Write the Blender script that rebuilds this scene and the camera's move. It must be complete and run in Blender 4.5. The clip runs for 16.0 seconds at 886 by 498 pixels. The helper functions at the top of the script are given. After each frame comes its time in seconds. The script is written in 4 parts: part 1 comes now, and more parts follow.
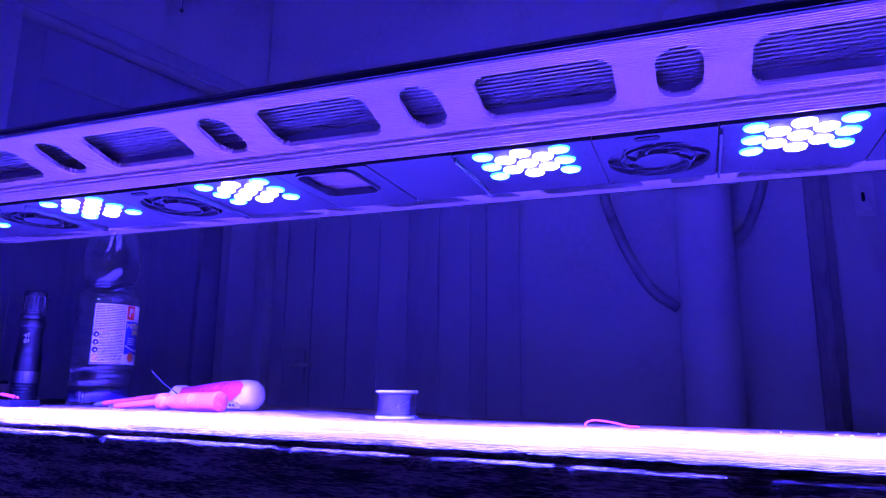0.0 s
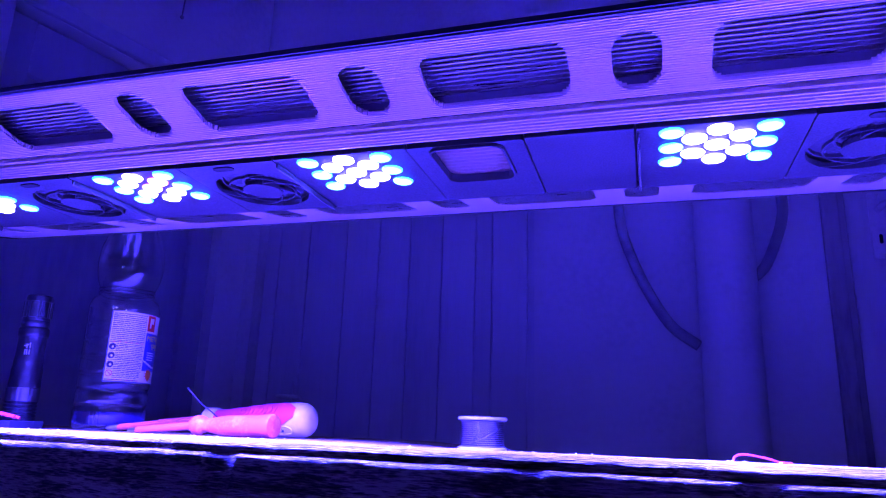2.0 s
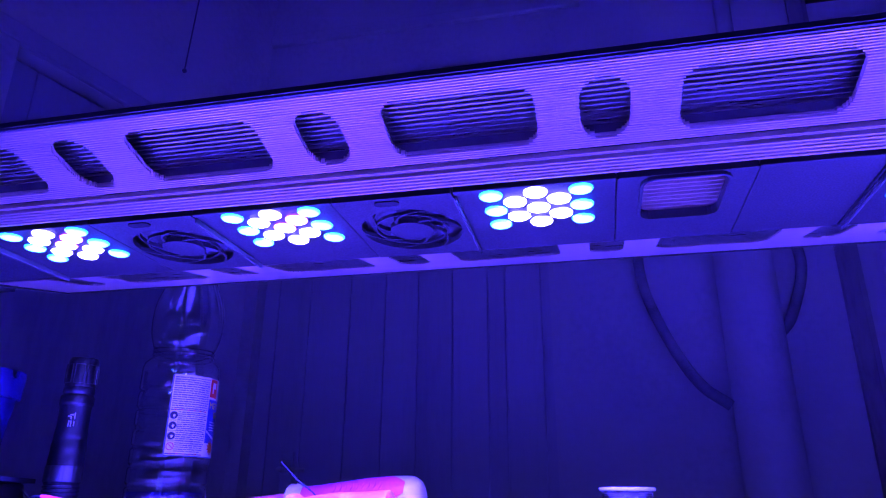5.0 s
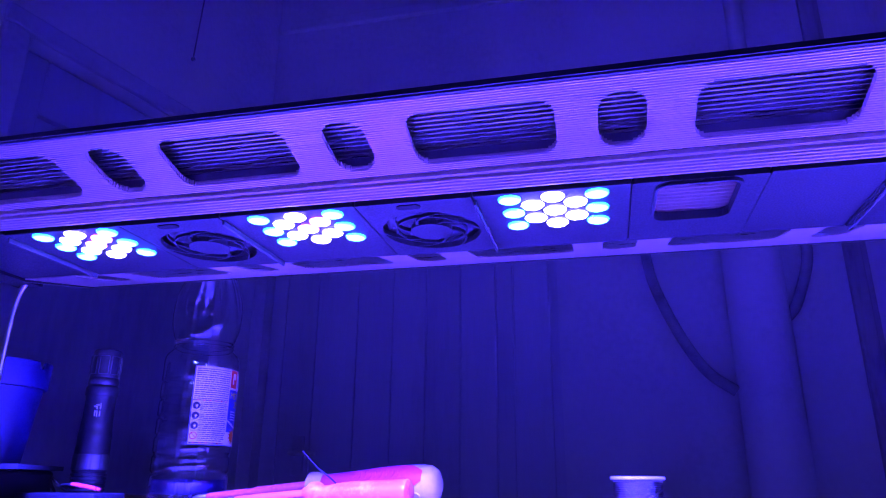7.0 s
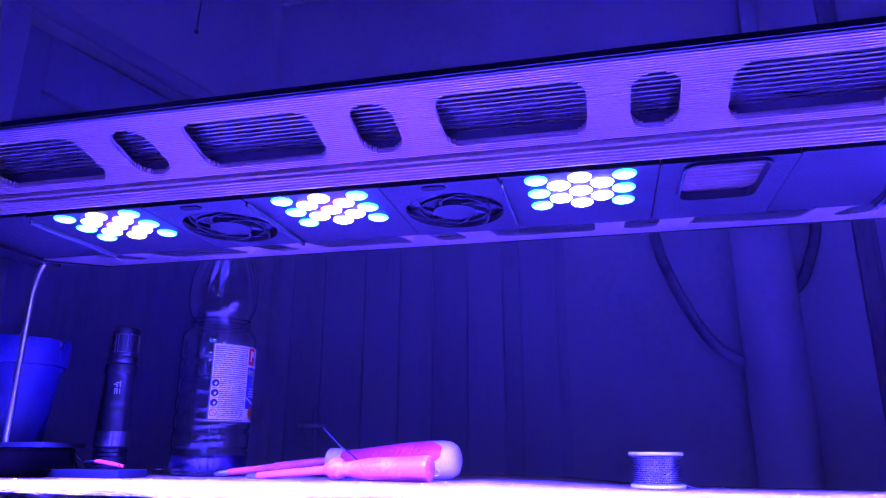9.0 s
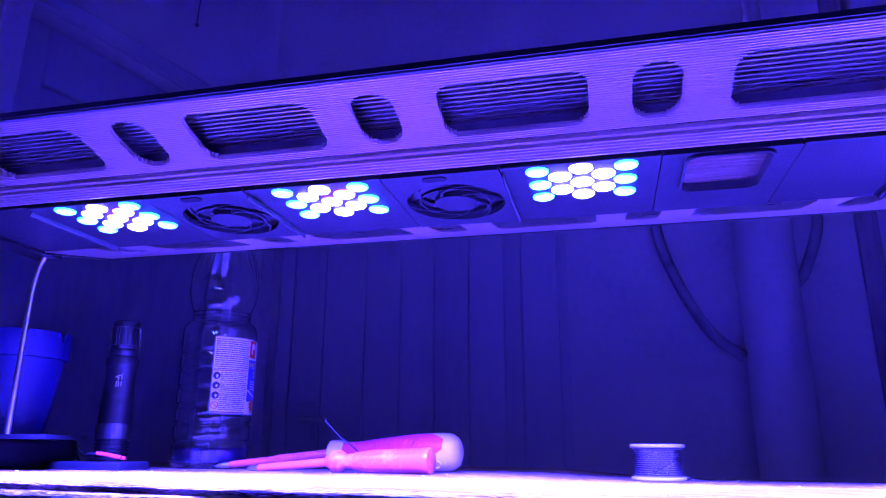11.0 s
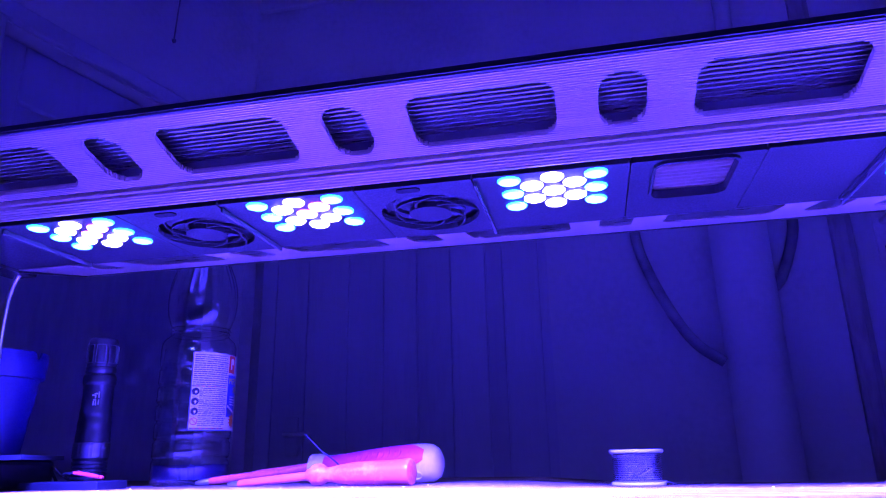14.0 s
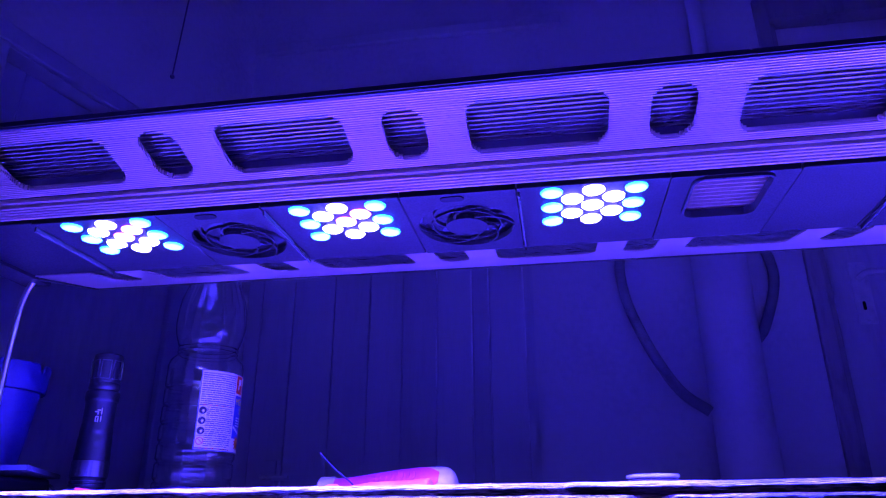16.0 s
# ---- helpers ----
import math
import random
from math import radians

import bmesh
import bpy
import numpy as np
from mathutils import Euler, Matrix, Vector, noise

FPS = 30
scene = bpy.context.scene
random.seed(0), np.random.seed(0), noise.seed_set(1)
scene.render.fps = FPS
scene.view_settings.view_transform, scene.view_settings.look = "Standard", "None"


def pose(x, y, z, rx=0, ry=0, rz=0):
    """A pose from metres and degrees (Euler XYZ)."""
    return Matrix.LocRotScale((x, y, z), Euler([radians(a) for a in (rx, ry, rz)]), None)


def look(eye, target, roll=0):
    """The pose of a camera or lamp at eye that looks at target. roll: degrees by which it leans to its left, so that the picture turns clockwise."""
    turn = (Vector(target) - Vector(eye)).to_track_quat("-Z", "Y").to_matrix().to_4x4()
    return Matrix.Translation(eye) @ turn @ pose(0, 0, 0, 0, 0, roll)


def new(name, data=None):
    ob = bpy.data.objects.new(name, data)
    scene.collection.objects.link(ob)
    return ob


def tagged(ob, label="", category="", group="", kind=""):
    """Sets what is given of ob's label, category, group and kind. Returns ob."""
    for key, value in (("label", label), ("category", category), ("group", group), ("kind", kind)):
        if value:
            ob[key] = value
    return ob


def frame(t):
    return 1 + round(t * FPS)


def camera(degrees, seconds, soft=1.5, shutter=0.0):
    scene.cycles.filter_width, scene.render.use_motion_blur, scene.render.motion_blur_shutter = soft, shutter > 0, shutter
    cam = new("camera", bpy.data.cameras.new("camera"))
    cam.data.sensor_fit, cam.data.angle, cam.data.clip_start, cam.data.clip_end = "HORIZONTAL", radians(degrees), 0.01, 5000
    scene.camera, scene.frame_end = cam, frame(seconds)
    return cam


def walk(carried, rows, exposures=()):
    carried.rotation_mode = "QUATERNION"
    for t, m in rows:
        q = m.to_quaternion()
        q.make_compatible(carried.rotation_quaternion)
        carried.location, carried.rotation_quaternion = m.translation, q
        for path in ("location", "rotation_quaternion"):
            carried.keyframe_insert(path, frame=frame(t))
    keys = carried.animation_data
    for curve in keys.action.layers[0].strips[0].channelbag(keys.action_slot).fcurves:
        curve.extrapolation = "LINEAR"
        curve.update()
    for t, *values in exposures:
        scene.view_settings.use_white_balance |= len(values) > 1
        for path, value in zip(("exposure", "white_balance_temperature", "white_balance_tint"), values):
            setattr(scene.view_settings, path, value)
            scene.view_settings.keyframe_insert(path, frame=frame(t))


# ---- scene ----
cam = camera(65.6, 16.0, soft=1.2)
# floor at 0.15, bench top near 0.90, the light bar along x
PATH = [
    (0, (-0.0016, -0.0018, 0.9269), (-0.689, 1.835, 1.320), 0.65),
    (0.5, (0.0021, -0.0014, 0.9269), (-0.676, 1.839, 1.318), 0.71),
    (1, (-0.0162, 0.0062, 0.9232), (-0.699, 1.846, 1.310), 0.96),
    (1.5, (-0.0691, 0.0154, 0.9236), (-0.702, 1.867, 1.340), 2.07),
    (2, (-0.1569, 0.0400, 0.9095), (-0.714, 1.892, 1.421), 1.98),
    (2.5, (-0.2327, 0.0481, 0.8932), (-0.725, 1.892, 1.492), 2.35),
    (3, (-0.2915, 0.0461, 0.8796), (-0.764, 1.866, 1.560), 2.73),
    (3.5, (-0.3132, 0.0566, 0.8844), (-0.783, 1.870, 1.584), 1.40),
    (4, (-0.3186, 0.0639, 0.8942), (-0.755, 1.887, 1.592), 0.60),
    (4.2, (-0.3190, 0.0670, 0.8992), (-0.737, 1.895, 1.595), 0.52),
    (6.3, (-0.3215, 0.0470, 0.9138), (-0.736, 1.882, 1.593), 0.45),
    (6.5, (-0.3215, 0.0464, 0.9135), (-0.739, 1.883, 1.584), 0.60),
    (7, (-0.3262, 0.0405, 0.9165), (-0.756, 1.884, 1.560), 0.50),
    (7.5, (-0.3283, 0.0382, 0.9178), (-0.769, 1.889, 1.535), 0.45),
    (8, (-0.3345, 0.0370, 0.9192), (-0.776, 1.893, 1.518), 0.17),
    (8.5, (-0.3390, 0.0378, 0.9192), (-0.779, 1.899, 1.502), 0.28),
    (9, (-0.3413, 0.0358, 0.9226), (-0.779, 1.903, 1.487), 0.28),
    (11.5, (-0.3415, 0.0388, 0.9210), (-0.785, 1.910, 1.469), 0.25),
    (12, (-0.3380, 0.0411, 0.9250), (-0.768, 1.916, 1.474), -0.31),
    (12.5, (-0.3365, 0.0448, 0.9240), (-0.750, 1.922, 1.473), -0.42),
    (13, (-0.3335, 0.0484, 0.9230), (-0.737, 1.927, 1.478), -0.24),
    (13.5, (-0.3260, 0.0449, 0.9230), (-0.727, 1.921, 1.488), -0.24),
    (14, (-0.3350, 0.0358, 0.9188), (-0.729, 1.908, 1.501), -1.18),
    (14.5, (-0.3568, 0.0300, 0.9188), (-0.635, 1.924, 1.498), -1.75),
    (15, (-0.3632, 0.0258, 0.9050), (-0.638, 1.902, 1.542), -1.05),
    (15.5, (-0.3740, 0.0268, 0.8953), (-0.651, 1.879, 1.599), -0.72),
    (16, (-0.3812, 0.0292, 0.8872), (-0.681, 1.866, 1.620), -0.08),
]
walk(cam, [(t, look(eye, target, roll)) for t, eye, target, roll in PATH],
     [(0.0, 0.62), (2.0, 0.56), (3.0, 0.12), (4.0, -0.02), (6.5, 0.36), (9.0, 0.36), (14.0, 0.28), (15.0, 0.15), (16.0, 0.0)])

# ---- light ----
BENCH = 0.8975
FLOOR = 0.15
ZM = 1.0852                      # underside of the light bar's modules
LED_X = (-0.6940, -0.5215, -0.3495, -0.1106, 0.0645, 0.2395)   # centres of the LED modules
LED_Y = 0.4610
LIGHT_COLOUR = (0.029, 0.0232, 1.0)
LIGHT_POWER = 62.0
LENS_POWER = 60.0

world = bpy.data.worlds.new("world")
scene.world = world
world.use_nodes = True
world.node_tree.nodes["Background"].inputs["Color"].default_value = (0.02, 0.02, 0.05, 1)
world.node_tree.nodes["Background"].inputs["Strength"].default_value = 0.05

for lx in LED_X:
    lamp = bpy.data.lights.new("led_lamp", "AREA")
    lamp.shape, lamp.size, lamp.size_y = "RECTANGLE", 0.055, 0.045
    lamp.energy, lamp.color, lamp.spread = LIGHT_POWER, LIGHT_COLOUR, radians(114)
    new("led_lamp", lamp).matrix_world = pose(lx, LED_Y, ZM - 0.012)


# ---- materials ----
def material(name, colour, rough=0.5, metal=0.0, vary=0.12, scale=20.0, bump=0.1, fine=300.0, stretch=(1, 1, 1),
             coat=0.0, transmission=0.0, ior=1.5, emit=None, power=0.0, dark=None, per_piece=0.0):
    """A surface with a coarse and a fine variation of colour and gloss, and a fine relief."""
    m = bpy.data.materials.new(name)
    m.use_nodes = True
    nt = m.node_tree
    n, l = nt.nodes, nt.links
    b = n["Principled BSDF"]
    tc, mp = n.new("ShaderNodeTexCoord"), n.new("ShaderNodeMapping")
    mp.inputs["Scale"].default_value = stretch
    l.new(tc.outputs["Object"], mp.inputs["Vector"])
    big, small = n.new("ShaderNodeTexNoise"), n.new("ShaderNodeTexNoise")
    big.inputs["Scale"].default_value, big.inputs["Detail"].default_value = scale, 5
    small.inputs["Scale"].default_value, small.inputs["Detail"].default_value = fine, 4
    l.new(mp.outputs["Vector"], big.inputs["Vector"])
    l.new(mp.outputs["Vector"], small.inputs["Vector"])
    add = n.new("ShaderNodeMath")
    add.operation = "MULTIPLY_ADD"
    l.new(small.outputs["Fac"], add.inputs[0])
    add.inputs[1].default_value = 0.5
    l.new(big.outputs["Fac"], add.inputs[2])
    ramp = n.new("ShaderNodeValToRGB")
    low = dark or tuple(c * (1 - vary * 2) for c in colour)
    high = tuple(min(1, c * (1 + vary)) for c in colour)
    ramp.color_ramp.elements[0].position, ramp.color_ramp.elements[0].color = 0.5, (*low, 1)
    ramp.color_ramp.elements[1].position, ramp.color_ramp.elements[1].color = 1.0, (*high, 1)
    mid = ramp.color_ramp.elements.new(0.72)
    mid.color = (*colour, 1)
    l.new(add.outputs[0], ramp.inputs["Fac"])
    out = ramp.outputs["Color"]
    if per_piece:
        info, hsv = n.new("ShaderNodeObjectInfo"), n.new("ShaderNodeHueSaturation")
        mr = n.new("ShaderNodeMapRange")
        mr.inputs["To Min"].default_value, mr.inputs["To Max"].default_value = 1 - per_piece, 1 + per_piece
        l.new(info.outputs["Random"], mr.inputs["Value"])
        l.new(mr.outputs["Result"], hsv.inputs["Value"])
        l.new(out, hsv.inputs["Color"])
        out = hsv.outputs["Color"]
    l.new(out, b.inputs["Base Color"])
    rr = n.new("ShaderNodeMapRange")
    rr.inputs["From Min"].default_value, rr.inputs["From Max"].default_value = 0.3, 0.75
    rr.inputs["To Min"].default_value, rr.inputs["To Max"].default_value = max(0.02, rough * 0.8), min(1, rough * 1.2)
    l.new(small.outputs["Fac"], rr.inputs["Value"])
    l.new(rr.outputs["Result"], b.inputs["Roughness"])
    b.inputs["Metallic"].default_value = metal
    b.inputs["Coat Weight"].default_value = coat
    b.inputs["Transmission Weight"].default_value = transmission
    b.inputs["IOR"].default_value = ior
    if bump:
        bp = n.new("ShaderNodeBump")
        bp.inputs["Strength"].default_value, bp.inputs["Distance"].default_value = bump, 0.002
        l.new(add.outputs[0], bp.inputs["Height"])
        l.new(bp.outputs["Normal"], b.inputs["Normal"])
    if emit:
        b.inputs["Emission Color"].default_value = (*emit, 1)
        b.inputs["Emission Strength"].default_value = power
    return m


ALUMINIUM = material("anodised_aluminium", (0.84, 0.68, 0.58), 0.42, 0.85, 0.06, 30, 0.05, 900, (0.05, 1, 1))
BLACK_METAL = material("black_painted_metal", (0.014, 0.014, 0.017), 0.42, 0.1, 0.2, 25, 0.04, 700)
BLACK_PLASTIC = material("black_plastic", (0.011, 0.011, 0.013), 0.55, 0.0, 0.15, 30, 0.05, 900)
for mat in (BLACK_METAL, BLACK_PLASTIC):
    mat.node_tree.nodes["Principled BSDF"].inputs["Specular IOR Level"].default_value = 0.3
RIM_GLOSS = material("glossy_dark_plastic", (0.06, 0.06, 0.065), 0.18, 0.0, 0.1, 30, 0.02, 600)
# near-black painted in for shade inside openings; also the fan badge's own black
BLACK_AND_RECESS_SHADE = material("black_and_recess_shade", (0.012, 0.012, 0.014), 0.7, 0.0, 0.2, 30, 0.05, 500)
BLACK_AND_RECESS_SHADE.node_tree.nodes["Principled BSDF"].inputs["Specular IOR Level"].default_value = 0.08
# dark metal of the top cover; inside the slots its darkness is painted shade
ANODISED_SLOT_SHADE = material("dark_anodised_and_slot_shade", (0.17, 0.15, 0.19), 0.5, 0.6, 0.1, 30, 0.05, 600)
LIP = material("dark_satin_lip", (0.07, 0.065, 0.09), 0.55, 0.2, 0.1, 30, 0.04, 600)
FIN = material("heat_sink_fin", (0.60, 0.56, 0.58), 0.32, 1.0, 0.08, 30, 0.04, 800, (0.05, 1, 1))
LENS_WHITE = material("lit_white_lens", (0.8, 0.8, 0.8), 0.15, emit=(0.20, 0.175, 1.0), power=LENS_POWER, bump=0)
LENS_BLUE = material("lit_blue_lens", (0.6, 0.7, 0.8), 0.15, emit=(0.002, 0.080, 1.0), power=LENS_POWER * 0.6, bump=0)
LENS_CYAN = material("lit_cyan_lens", (0.7, 0.8, 0.8), 0.15, emit=(0.020, 0.085, 1.0), power=LENS_POWER * 0.6, bump=0)
LENS_PINK = material("lit_pink_lens", (0.8, 0.7, 0.7), 0.15, emit=(0.30, 0.055, 1.0), power=LENS_POWER * 0.7, bump=0)
STEEL = material("bent_steel_rod", (0.66, 0.64, 0.62), 0.38, 1.0, 0.06, 60, 0.0, 700)
WALL_PAINT = material("off_white_wall_paint", (0.80, 0.78, 0.76), 0.75, 0.0, 0.07, 3.0, 0.25, 60)
CEILING_PAINT = material("ceiling_paint", (0.80, 0.79, 0.77), 0.8, 0.0, 0.06, 3.0, 0.2, 60)
DOOR_PAINT = material("cream_gloss_door_paint", (0.76, 0.73, 0.70), 0.45, 0.0, 0.08, 5.0, 0.12, 80, (1, 1, 0.2))
DARK_PAINT = material("dark_brown_frame_paint", (0.38, 0.34, 0.34), 0.5, 0.0, 0.2, 8.0, 0.1, 90, (1, 1, 0.2))
TRIM_PAINT = material("grey_white_trim_paint", (0.62, 0.60, 0.64), 0.5, 0.0, 0.08, 5.0, 0.12, 80)
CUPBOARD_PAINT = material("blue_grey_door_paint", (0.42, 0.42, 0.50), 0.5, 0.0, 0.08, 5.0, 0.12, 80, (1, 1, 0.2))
BOARD_PAINT = material("painted_boards", (0.72, 0.70, 0.72), 0.55, 0.0, 0.06, 6.0, 0.15, 90, (1, 1, 0.12), per_piece=0.08)
TORCH_BLACK = material("black_anodised_torch", (0.010, 0.011, 0.016), 0.42, 0.0, 0.2, 25, 0.06, 500)
TORCH_BLACK.node_tree.nodes["Principled BSDF"].inputs["Specular IOR Level"].default_value = 0.5
PIPE_PAINT = material("painted_pipe", (0.80, 0.78, 0.76), 0.5, 0.0, 0.06, 6.0, 0.15, 70)
RUBBER = material("grey_rubber_hose", (0.26, 0.26, 0.28), 0.55, 0.0, 0.2, 20, 0.1, 400)
CONCRETE = material("concrete_floor", (0.24, 0.225, 0.21), 0.85, 0.0, 0.15, 4, 0.3, 60)
BRUSHED = material("brushed_lock_plate", (0.88, 0.85, 0.80), 0.35, 0.1, 0.1, 40, 0.05, 500)


def wood_material():
    m = bpy.data.materials.new("worn_bench_wood")
    m.use_nodes = True
    nt = m.node_tree
    n, l = nt.nodes, nt.links
    b = n["Principled BSDF"]
    tc, mp = n.new("ShaderNodeTexCoord"), n.new("ShaderNodeMapping")
    mp.inputs["Scale"].default_value = (3.5, 30, 30)
    l.new(tc.outputs["Object"], mp.inputs["Vector"])
    grain, fine, stain = n.new("ShaderNodeTexNoise"), n.new("ShaderNodeTexNoise"), n.new("ShaderNodeTexNoise")
    grain.inputs["Scale"].default_value, grain.inputs["Detail"].default_value = 6.0, 8
    fine.inputs["Scale"].default_value, fine.inputs["Detail"].default_value = 48.0, 8
    stain.inputs["Scale"].default_value, stain.inputs["Detail"].default_value = 9.0, 6
    l.new(mp.outputs["Vector"], grain.inputs["Vector"])
    l.new(mp.outputs["Vector"], fine.inputs["Vector"])
    l.new(tc.outputs["Object"], stain.inputs["Vector"])
    mix = n.new("ShaderNodeMath")
    mix.operation = "MULTIPLY_ADD"
    l.new(fine.outputs["Fac"], mix.inputs[0])
    mix.inputs[1].default_value = 0.8
    l.new(grain.outputs["Fac"], mix.inputs[2])
    ramp = n.new("ShaderNodeValToRGB")
    e = ramp.color_ramp.elements
    e[0].position, e[0].color = 0.735, (0.012, 0.006, 0.005, 1)
    e[1].position, e[1].color = 1.0, (0.55, 0.40, 0.31, 1)
    mid = e.new(0.86)
    mid.color = (0.17, 0.11, 0.085, 1)
    l.new(mix.outputs[0], ramp.inputs["Fac"])
    dirt = n.new("ShaderNodeValToRGB")
    dirt.color_ramp.elements[0].position, dirt.color_ramp.elements[0].color = 0.35, (0.55, 0.5, 0.5, 1)
    dirt.color_ramp.elements[1].position, dirt.color_ramp.elements[1].color = 0.55, (1, 1, 1, 1)
    l.new(stain.outputs["Fac"], dirt.inputs["Fac"])
    mul = n.new("ShaderNodeMix")
    mul.data_type, mul.blend_type = "RGBA", "MULTIPLY"
    mul.inputs["Factor"].default_value = 1
    l.new(ramp.outputs["Color"], mul.inputs["A"])
    l.new(dirt.outputs["Color"], mul.inputs["B"])
    l.new(mul.outputs["Result"], b.inputs["Base Color"])
    b.inputs["Roughness"].default_value = 0.55
    b.inputs["Specular IOR Level"].default_value = 0.35
    bp = n.new("ShaderNodeBump")
    bp.inputs["Strength"].default_value, bp.inputs["Distance"].default_value = 0.9, 0.003
    l.new(mix.outputs[0], bp.inputs["Height"])
    l.new(bp.outputs["Normal"], b.inputs["Normal"])
    return m


WOOD = wood_material()
DARK_WOOD = material("dark_stained_wood", (0.10, 0.065, 0.05), 0.7, 0.0, 0.08, 6.0, 0.12, 90, (0.15, 1, 1))


# ---- building tools ----
def part(name, bm, mat, parent=None, label="", smooth=False, kind=""):
    me = bpy.data.meshes.new(name)
    bm.normal_update()
    if smooth:
        for fc in bm.faces:
            fc.smooth = True
        for ed in bm.edges:
            if len(ed.link_faces) == 2 and ed.calc_face_angle(0) > radians(38):
                ed.smooth = False
    bm.to_mesh(me)
    bm.free()
    me.materials.append(mat)
    ob = new(name, me)
    if parent:
        ob.parent = parent
    return tagged(ob, label, kind=kind)


def thing(name, label, category, m=None, group="", kind=""):
    ob = new(name)
    ob.empty_display_size = 0.02
    if m is not None:
        ob.matrix_world = m
    return tagged(ob, label, category, group, kind)


def box(bm, x0, x1, y0, y1, z0, z1, bevel=0.0):
    g = bmesh.ops.create_cube(bm, size=1, matrix=Matrix.Translation(((x0 + x1) / 2, (y0 + y1) / 2, (z0 + z1) / 2)) @ Matrix.Diagonal((x1 - x0, y1 - y0, z1 - z0, 1)))
    if bevel:
        es = {e for v in g["verts"] for e in v.link_edges}
        bmesh.ops.bevel(bm, geom=list(es), offset=bevel, segments=2, affect="EDGES", profile=0.5)
    return bm


def quick_box(bm, x0, x1, y0, y1, z0, z1):
    v = [bm.verts.new((x, y, z)) for x in (x0, x1) for y in (y0, y1) for z in (z0, z1)]
    for q in ((0, 1, 3, 2), (4, 6, 7, 5), (0, 4, 5, 1), (2, 3, 7, 6), (0, 2, 6, 4), (1, 5, 7, 3)):
        bm.faces.new([v[i] for i in q])


def lathe(bm, profile, segs=40, m=Matrix.Identity(4), caps=True, wave=None):
    """Turns (radius, height) pairs about the z axis."""
    rings = []
    for r, z in profile:
        ring = []
        for i in range(segs):
            a = 2 * math.pi * i / segs
            k = wave(a, z) if wave else 1.0
            ring.append(bm.verts.new(m @ Vector((r * k * math.cos(a), r * k * math.sin(a), z))))
        rings.append(ring)
    for a, b in zip(rings, rings[1:]):
        for i in range(segs):
            bm.faces.new((a[i], a[(i + 1) % segs], b[(i + 1) % segs], b[i]))
    if caps:
        bm.faces.new(list(reversed(rings[0])))
        bm.faces.new(rings[-1])
    return bm


def smooth_line(pts, steps=8):
    """A Catmull-Rom line through the points."""
    p = [Vector(q) for q in pts]
    p = [p[0] * 2 - p[1]] + p + [p[-1] * 2 - p[-2]]
    out = []
    for i in range(1, len(p) - 2):
        for s in range(steps):
            t = s / steps
            a, b, c, d = p[i - 1], p[i], p[i + 1], p[i + 2]
            out.append(0.5 * (2 * b + (c - a) * t + (2 * a - 5 * b + 4 * c - d) * t * t + (3 * b - a - 3 * c + d) * t ** 3))
    out.append(p[-2])
    return out


def tube(bm, pts, r, segs=12):
    """A round rod along the points; r is one radius or one for each point."""
    rings, n = [], len(pts)
    up = Vector((0, 0, 1))
    side = None
    for i, q in enumerate(pts):
        d = (pts[min(i + 1, n - 1)] - pts[max(i - 1, 0)]).normalized()
        if side is None:
            side = d.cross(up if abs(d.z) < 0.9 else Vector((0, 1, 0))).normalized()
        side = (side - d * side.dot(d)).normalized()
        other = d.cross(side)
        rad = r[i] if isinstance(r, (list, tuple)) else r
        rings.append([bm.verts.new(q + rad * (math.cos(2 * math.pi * k / segs) * side + math.sin(2 * math.pi * k / segs) * other)) for k in range(segs)])
    for a, b in zip(rings, rings[1:]):
        for k in range(segs):
            bm.faces.new((a[k], a[(k + 1) % segs], b[(k + 1) % segs], b[k]))
    bm.faces.new(list(reversed(rings[0])))
    bm.faces.new(rings[-1])
    return bm


def rounded(w, h, r, n=5):
    """The outline of a rounded rectangle about the origin."""
    out = []
    for cx, cy, a0 in ((w / 2 - r, h / 2 - r, 0), (-w / 2 + r, h / 2 - r, 90), (-w / 2 + r, -h / 2 + r, 180), (w / 2 - r, -h / 2 + r, 270)):
        for i in range(n + 1):
            a = radians(a0 + 90 * i / n)
            out.append((cx + r * math.cos(a), cy + r * math.sin(a)))
    return out


def slab(bm, outline, z0, z1, m=Matrix.Identity(4)):
    lo = [bm.verts.new(m @ Vector((x, y, z0))) for x, y in outline]
    hi = [bm.verts.new(m @ Vector((x, y, z1))) for x, y in outline]
    bm.faces.new(list(reversed(lo)))
    bm.faces.new(hi)
    k = len(lo)
    for i in range(k):
        bm.faces.new((lo[i], lo[(i + 1) % k], hi[(i + 1) % k], hi[i]))
    return bm


def ring_slab(bm, outer, inner, z0, z1, m=Matrix.Identity(4)):
    """A plate with a hole; both outlines have as many points."""
    k = len(outer)
    vs = [[bm.verts.new(m @ Vector((x, y, z))) for x, y in o] for o in (outer, inner) for z in (z0, z1)]
    ol, oh, il, ih = vs
    for i in range(k):
        j = (i + 1) % k
        bm.faces.new((ol[j], ol[i], il[i], il[j]))
        bm.faces.new((oh[i], oh[j], ih[j], ih[i]))
        bm.faces.new((ol[i], ol[j], oh[j], oh[i]))
        bm.faces.new((il[j], il[i], ih[i], ih[j]))
    return bm


# ---- the room ----
BACK = 1.75
CEIL = 2.75
bm = bmesh.new()
box(bm, -3.2, 2.6, -2.2, 2.1, FLOOR - 0.1, FLOOR)
tagged(part("floor", bm, CONCRETE), "bare grey concrete floor", "floor", kind="structure")
bm = bmesh.new()
box(bm, -3.2, 2.6, -2.2, 2.1, CEIL, CEIL + 0.1)
